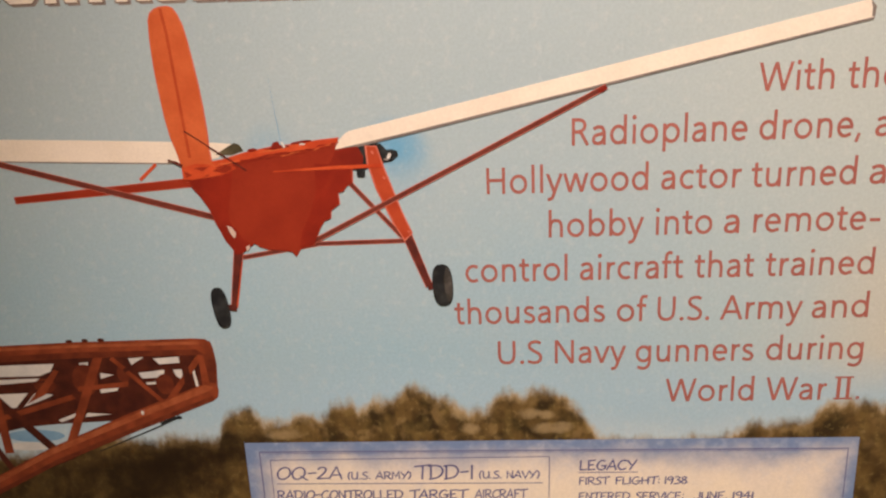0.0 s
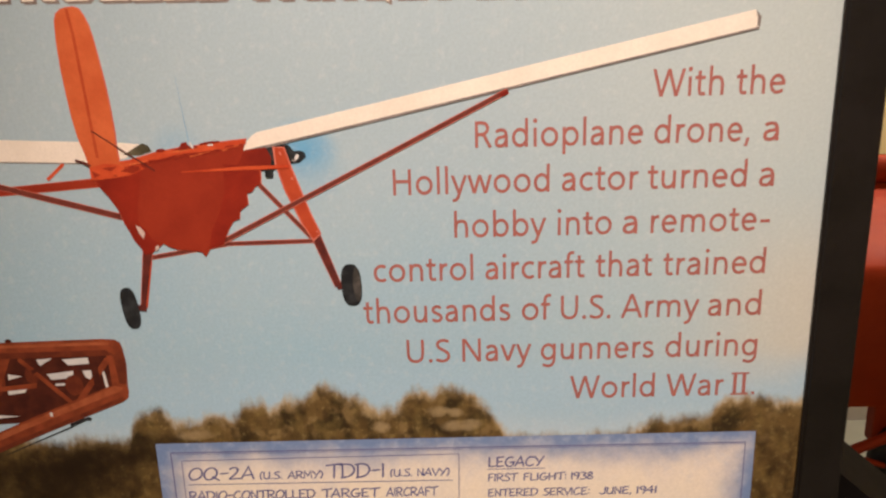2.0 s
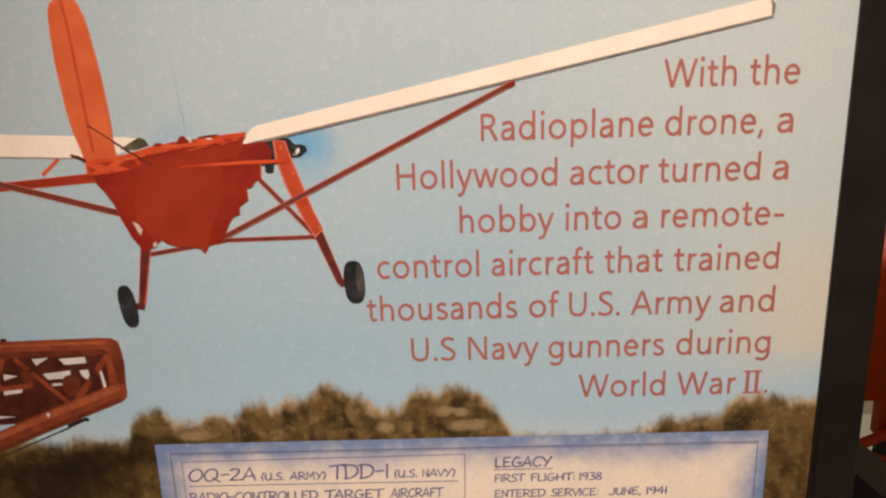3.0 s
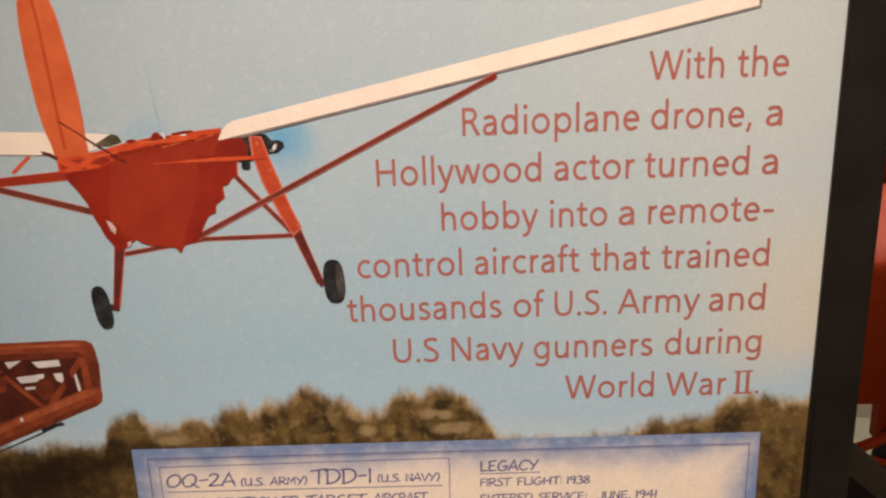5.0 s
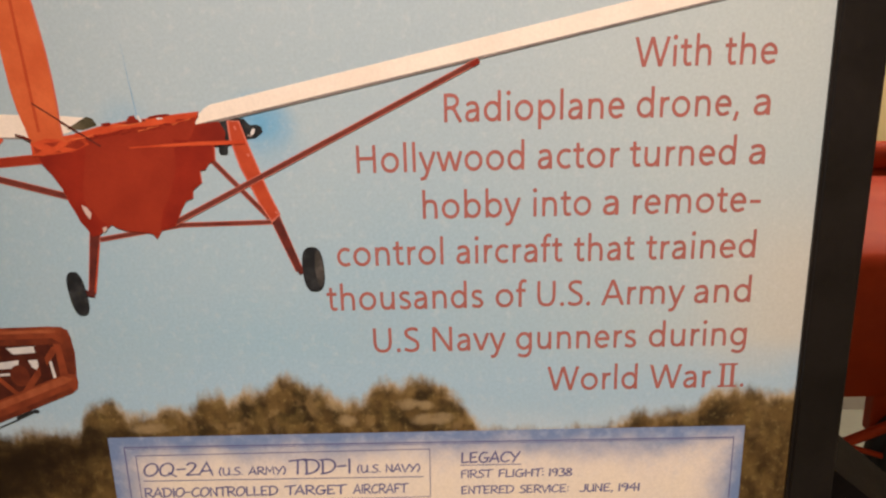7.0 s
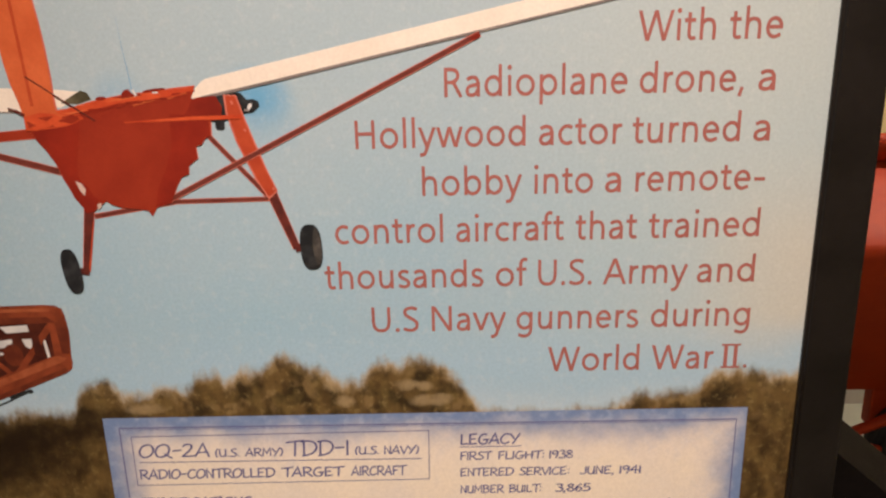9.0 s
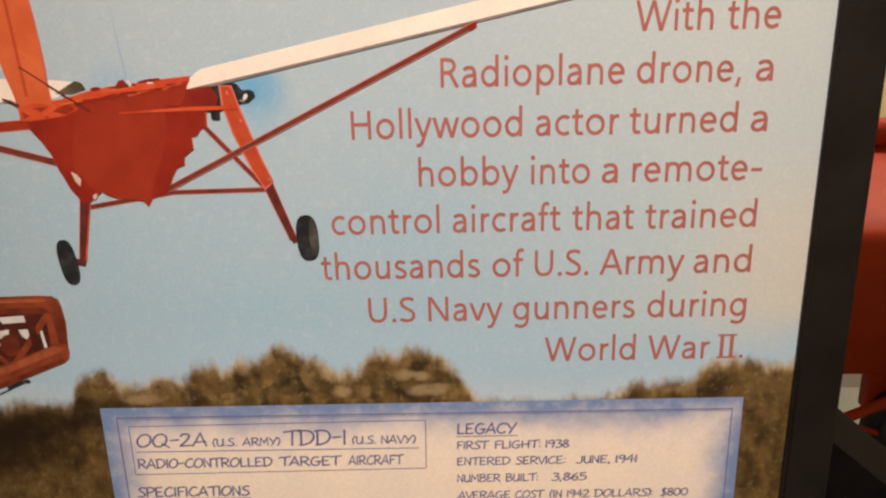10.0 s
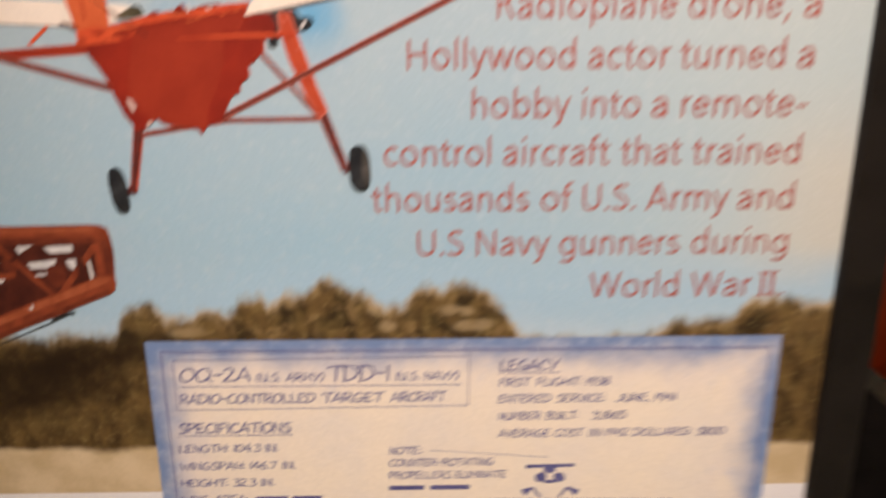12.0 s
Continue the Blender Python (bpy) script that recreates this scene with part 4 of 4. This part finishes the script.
# ---- red text ----
PITCH, FIRST = 21.0, 167.0
TEXT = (
    ("With", 91.3, 122.7, 0), ("the", 128.2, 149.7, 0),
    ("Radioplane", 12.6, 88.0, 1), ("drone,", 93.0, 135.8, 1), ("a", 141.7, 148.7, 1),
    ("Hollywood", -25.2, 46.3, 2), ("actor", 51.9, 86.6, 2), ("turned", 90.9, 135.9, 2), ("a", 141.5, 148.4, 2),
    ("hobby", 2.3, 44.9, 3), ("into", 50.0, 75.2, 3), ("a", 80.3, 87.1, 3), ("remote-", 93.2, 148.1, 3),
    ("control", -36.1, 10.8, 4), ("aircraft", 16.5, 63.3, 4), ("that", 68.2, 94.9, 4), ("trained", 99.8, 147.7, 4),
    ("thousands", -41.9, 28.2, 5), ("of", 33.6, 47.6, 5), ("U.S.", 52.2, 76.0, 5), ("Army", 80.8, 118.0, 5), ("and", 122.2, 147.4, 5),
    ("U.S", -22.1, -1.1, 6), ("Navy", 4.8, 38.2, 6), ("gunners", 42.8, 97.4, 6), ("during", 103.0, 147.2, 6),
    ("World", 57.2, 98.7, 7), ("War", 104.2, 132.3, 7),
)
for word, left, right, row in TEXT:
    lettering("red_letter", word, left, right, FIRST - PITCH * row, 12.05, 4, INK_RED, sheet)
base = FIRST - PITCH * 7
pic("red_numeral", [bar((137.8, base), (137.8, base + 11.8), 1.7), bar((142.2, base), (142.2, base + 11.8), 1.7)], 4, INK_RED)
pic("red_numeral_serif", [bar((135.8, base + 0.5), (144.4, base + 0.5), 0.9), bar((135.8, base + 11.6), (144.4, base + 11.6), 0.9)], 5, INK_RED)
pic("red_full_stop", [disc(146.9, base + 0.8, 0.9, 0.9, 0, 10)], 4, INK_RED)

# ---- blueprint card printed over the picture ----
bm = bmesh.new()
flat(bm, [(-150, 0), (-150, -170), (150, -170), (150, 0)], 16)
card = part("data_card", bm, CARD, panel, "cream data card with a blotched blue border")


def rule(a, b, w=0.35, name="card_rule"):
    return ink(name, [bar(a, b, w)], 18, INK_BLUE, card)


for a, b, w in (((-142.9, -5.3), (145.4, -6.1), 0.55), ((-142.9, -5.3), (-142.9, -160), 0.55), ((145.2, -6.1), (145.2, -160), 0.45), ((-141.9, -6.3), (144.4, -7.0), 0.2),
                ((-137.9, -10.0), (2.0, -9.3), 0.4), ((2.0, -9.3), (1.6, -35.4), 0.4), ((1.6, -35.4), (-138.0, -36.3), 0.4), ((-138.0, -36.3), (-137.9, -10.0), 0.4),
                ((-135.8, -23.8), (-1.5, -24.2), 0.45), ((16.3, -18.4), (45.4, -18.4), 0.45), ((-138.8, -50.4), (-83.8, -50.4), 0.45),
                ((-17.1, -59.9), (40.8, -64.7), 0.3), ((13.8, -88.3), (103.8, -89.7), 0.4)):
    rule(a, b, w)
CARD_TEXT = (
    ("OQ-2A", -135.4, -101.8, -21.2, 7.0), ("(U.S. ARMY)", -99.3, -67.0, -21.4, 4.2), ("TDD-1", -65.4, -35.9, -21.6, 8.0), ("(U.S. NAVY)", -33.1, -2.8, -21.4, 4.2),
    ("RADIO-CONTROLLED", -136.4, -71.6, -32.9, 5.0), ("TARGET", -68.6, -38.4, -32.9, 5.0), ("AIRCRAFT", -35.8, -8.8, -32.9, 5.0),
    ("LEGACY", 16.7, 45.2, -17.1, 5.6), ("FIRST FLIGHT: 1938", 16.5, 69.8, -25.3, 4.2), ("ENTERED SERVICE:", 16.4, 68.2, -34.2, 4.2), ("JUNE, 1941", 73.0, 102.2, -34.2, 4.2),
    ("NUMBER BUILT:", 16.3, 55.2, -43.6, 4.2), ("3,865", 61.6, 78.7, -43.6, 4.2), ("AVERAGE COST (IN 1942 DOLLARS):", 16.1, 110.8, -53.2, 4.2), ("$800", 114.4, 127.8, -53.2, 4.2),
    ("SPECIFICATIONS", -138.8, -84.0, -49.0, 5.4), ("LENGTH: 104.3 IN.", -139.4, -91.0, -59.6, 4.2), ("WINGSPAN: 146.7 IN.", -140.0, -83.0, -69.4, 4.2), ("HEIGHT: 32.3 IN.", -140.4, -94.2, -79.0, 4.2),
    ("WING AREA:", -140.8, -108.0, -88.4, 4.2), ("NOTE:", -37.0, -21.0, -62.0, 4.0), ("COUNTER-ROTATING", -37.2, 14.7, -68.8, 4.0), ("PROPELLERS ELIMINATE", -37.4, 20.7, -76.0, 4.0),
)
for words, left, right, base, cap in CARD_TEXT:
    # each word of a line is set by its share of the line's length
    ends, at = [], 0.0
    for word in words.split(" "):
        wide = sum(HAND[ch][0] for ch in word)
        ends.append((word, at, at + wide))
        at += wide + HAND[" "][0]
    total = ends[-1][2]
    for word, a, b in ends:
        lettering("card_letter", word, left + (right - left) * a / total, left + (right - left) * (b - 8) / (total - 8), base, cap, 18, INK_BLUE, card, HAND, 11.0 if cap > 6 else 15.0, 0.04)
# writing that cannot be read
for left, right, base in ((-104, -88, -88.4), (-86, -71, -88.4), (-37.4, -20, -83.2), (-17, 2.5, -83.2)):
    ink("card_word_bar", [bar((left, base + 2), (right, base + 2), 2.6)], 18, INK_BLUE, card)
# small front view of the aircraft
ink("sketch_propeller", [bar((30.4, -69.8), (54.4, -69.4), 2.0, 1.8), disc(42.3, -71.6, 3.0, 2.2)], 19, INK_BLUE, card)
ink("sketch_engine", [disc(38.0, -76.0, 3.0, 2.6, 0.7), disc(47.2, -76.2, 3.0, 2.6, -0.7)], 19, INK_BLUE, card)
ink("sketch_nose", [disc(42.6, -78.6, 3.4, 1.0)], 20, INK_BLUE, card)
ink("sketch_leg", [bar((29.4, -85), (34, -82), 4.2, 1.0), bar((56.6, -85.4), (51.4, -82), 4.2, 1.0), bar((34, -82), (38, -87.5), 1.2), bar((51.4, -82), (47.6, -87.5), 1.2)], 19, INK_BLUE, card)

# ---- the panel's stand ----
stand = thing("panel_stand", (0, 0, 0), "black metal floor stand that carries the framed panel", "stand")
for px in (-0.40, 0.13):
    bm = bmesh.new()
    box(bm, px - 0.02, px + 0.02, 0.0176, 0.0476, 0.016, 1.40, 0.003)
    part("post", bm, STAND_BLACK, stand)
    bm = bmesh.new()
    box(bm, px - 0.05, px + 0.05, -0.22, 0.26, 0.0, 0.015, 0.003)
    part("foot", bm, STAND_BLACK, stand)
bm = bmesh.new()
box(bm, -0.379, 0.109, 0.0226, 0.0426, 0.72, 0.76, 0.003)
part("crossbar", bm, STAND_BLACK, stand)

# ---- dark bracket post beside the panel ----
bracket = thing("bracket_post", (0.245, 0.0475, 0), "black post with a sloping head close beside the framed panel", "post")
bm = bmesh.new()
box(bm, -0.035, 0.045, -0.025, 0.026, 0.013, 1.03, 0.004)
part("post", bm, STAND_BLACK, bracket)
bm = bmesh.new()
box(bm, -0.10, 0.12, -0.10, 0.12, 0.0, 0.012, 0.003)
part("base_plate", bm, STAND_BLACK, bracket)
bm = bmesh.new()
side = ((-0.050, 1.031), (-0.050, 1.172), (-0.046, 1.1765), (-0.040, 1.1745), (0.055, 1.093), (0.058, 1.085), (0.058, 1.031))
front = [bm.verts.new((x, -0.0275, z - 0.013 if z > 1.04 else z)) for x, z in side]
back = [bm.verts.new((x, 0.0290, z - 0.003 if z > 1.04 else z)) for x, z in side]
bm.faces.new(front)
bm.faces.new(back[::-1])
for a in range(len(side)):
    b = (a + 1) % len(side)
    bm.faces.new((front[a], back[a], back[b], front[b]))
part("sloping_head", bm, STAND_BLACK, bracket)
bm = bmesh.new()
tube(bm, (0.018, 0.022, 1.115), (0.0215, 0.022, 1.1212), 0.0042, 0.0036)
part("screw", bm, COPPER, bracket, "worn copper screw")

# ---- the red aircraft on show behind the panel ----
plane = thing("target_drone", (0.6, 1.3, 0), "glossy red target drone aircraft on display behind the panel", "aircraft")


def loft(name, sections, material, parent, label=""):
    """A body from cross-sections (x, outline in y and z)."""
    bm = bmesh.new()
    rings = [[bm.verts.new((x, y, z)) for y, z in outline] for x, outline in sections]
    for r, q in zip(rings, rings[1:]):
        for i in range(len(r)):
            bm.faces.new((r[i], r[(i + 1) % len(r)], q[(i + 1) % len(q)], q[i]))
    bm.faces.new(rings[0])
    bm.faces.new(rings[-1][::-1])
    ob = part(name, bm, material, parent, label, True)
    ob.data.set_sharp_from_angle(angle=radians(32))
    return ob


def body_section(scale, lift):
    """Fuselage section: sloping upper side, hard edge, undercut belly."""
    near = [(0.11, 0.988), (0.08, 0.982), (0.01, 0.957), (-0.02, 0.942), (-0.028, 0.936), (-0.09, 0.912), (-0.148, 0.886), (-0.156, 0.877), (-0.164, 0.855), (-0.166, 0.82), (-0.152, 0.76), (-0.116, 0.68), (-0.062, 0.61), (0.0, 0.545), (0.03, 0.505)]
    far = [(0.27 - y, z) for y, z in reversed(near)]
    return [((y - 0.135) * scale + 0.135, (z - 0.76) * scale + 0.76 + lift) for y, z in near + far]


loft("fuselage", [(-0.25, body_section(1.03, 0.006)), (0.1, body_section(1.005, 0.002)), (0.30, body_section(0.995, -0.002)), (0.9, body_section(0.95, -0.01)), (1.5, body_section(0.7, 0.01)), (1.9, body_section(0.4, 0.04))],
     PLANE_RED, plane, "glossy red fabric fuselage")
bm = bmesh.new()
tube(bm, (-0.3, 0.10, 1.010), (1.6, 0.10, 1.002), 0.029, None, 24)
part("wing_spar", bm, PLANE_RED, plane, "rounded red leading edge", True)
bm = bmesh.new()
tube(bm, (0.222, 0.0, 0.408), (0.50, -0.03, 0.555), 0.0115)
part("gear_strut", bm, PLANE_RED, plane)
bm = bmesh.new()
tube(bm, (0.226, 0.0, 0.409), (0.52, -0.02, 0.318), 0.006)
part("gear_strut", bm, PLANE_RED, plane)
bm = bmesh.new()
box(bm, 0.304, 0.45, 0.045, 0.085, 0.405, 0.535, 0.006)
part("gear_leg", bm, PLANE_RED, plane)
bm = bmesh.new()
bmesh.ops.create_cone(bm, cap_ends=True, segments=40, radius1=0.112, radius2=0.112, depth=0.07, matrix=Matrix.Translation((0.402, 0.02, 0.372)) @ Matrix.Rotation(radians(90), 4, "X"))
bmesh.ops.bevel(bm, geom=[e for e in bm.edges if len(e.link_faces) == 2 and e.calc_face_angle(0) > 1], offset=0.02, segments=4, affect="EDGES")
part("wheel", bm, RUBBER, plane, "black rubber wheel", True)

platform = thing("display_platform", (1.55, 1.35, 0), "low black display platform that carries the red aircraft", "platform")
bm = bmesh.new()
box(bm, -0.55, 0.70, -0.12, 0.14, 0.0, 0.259, 0.006)
part("body", bm, STAND_BLACK, platform)
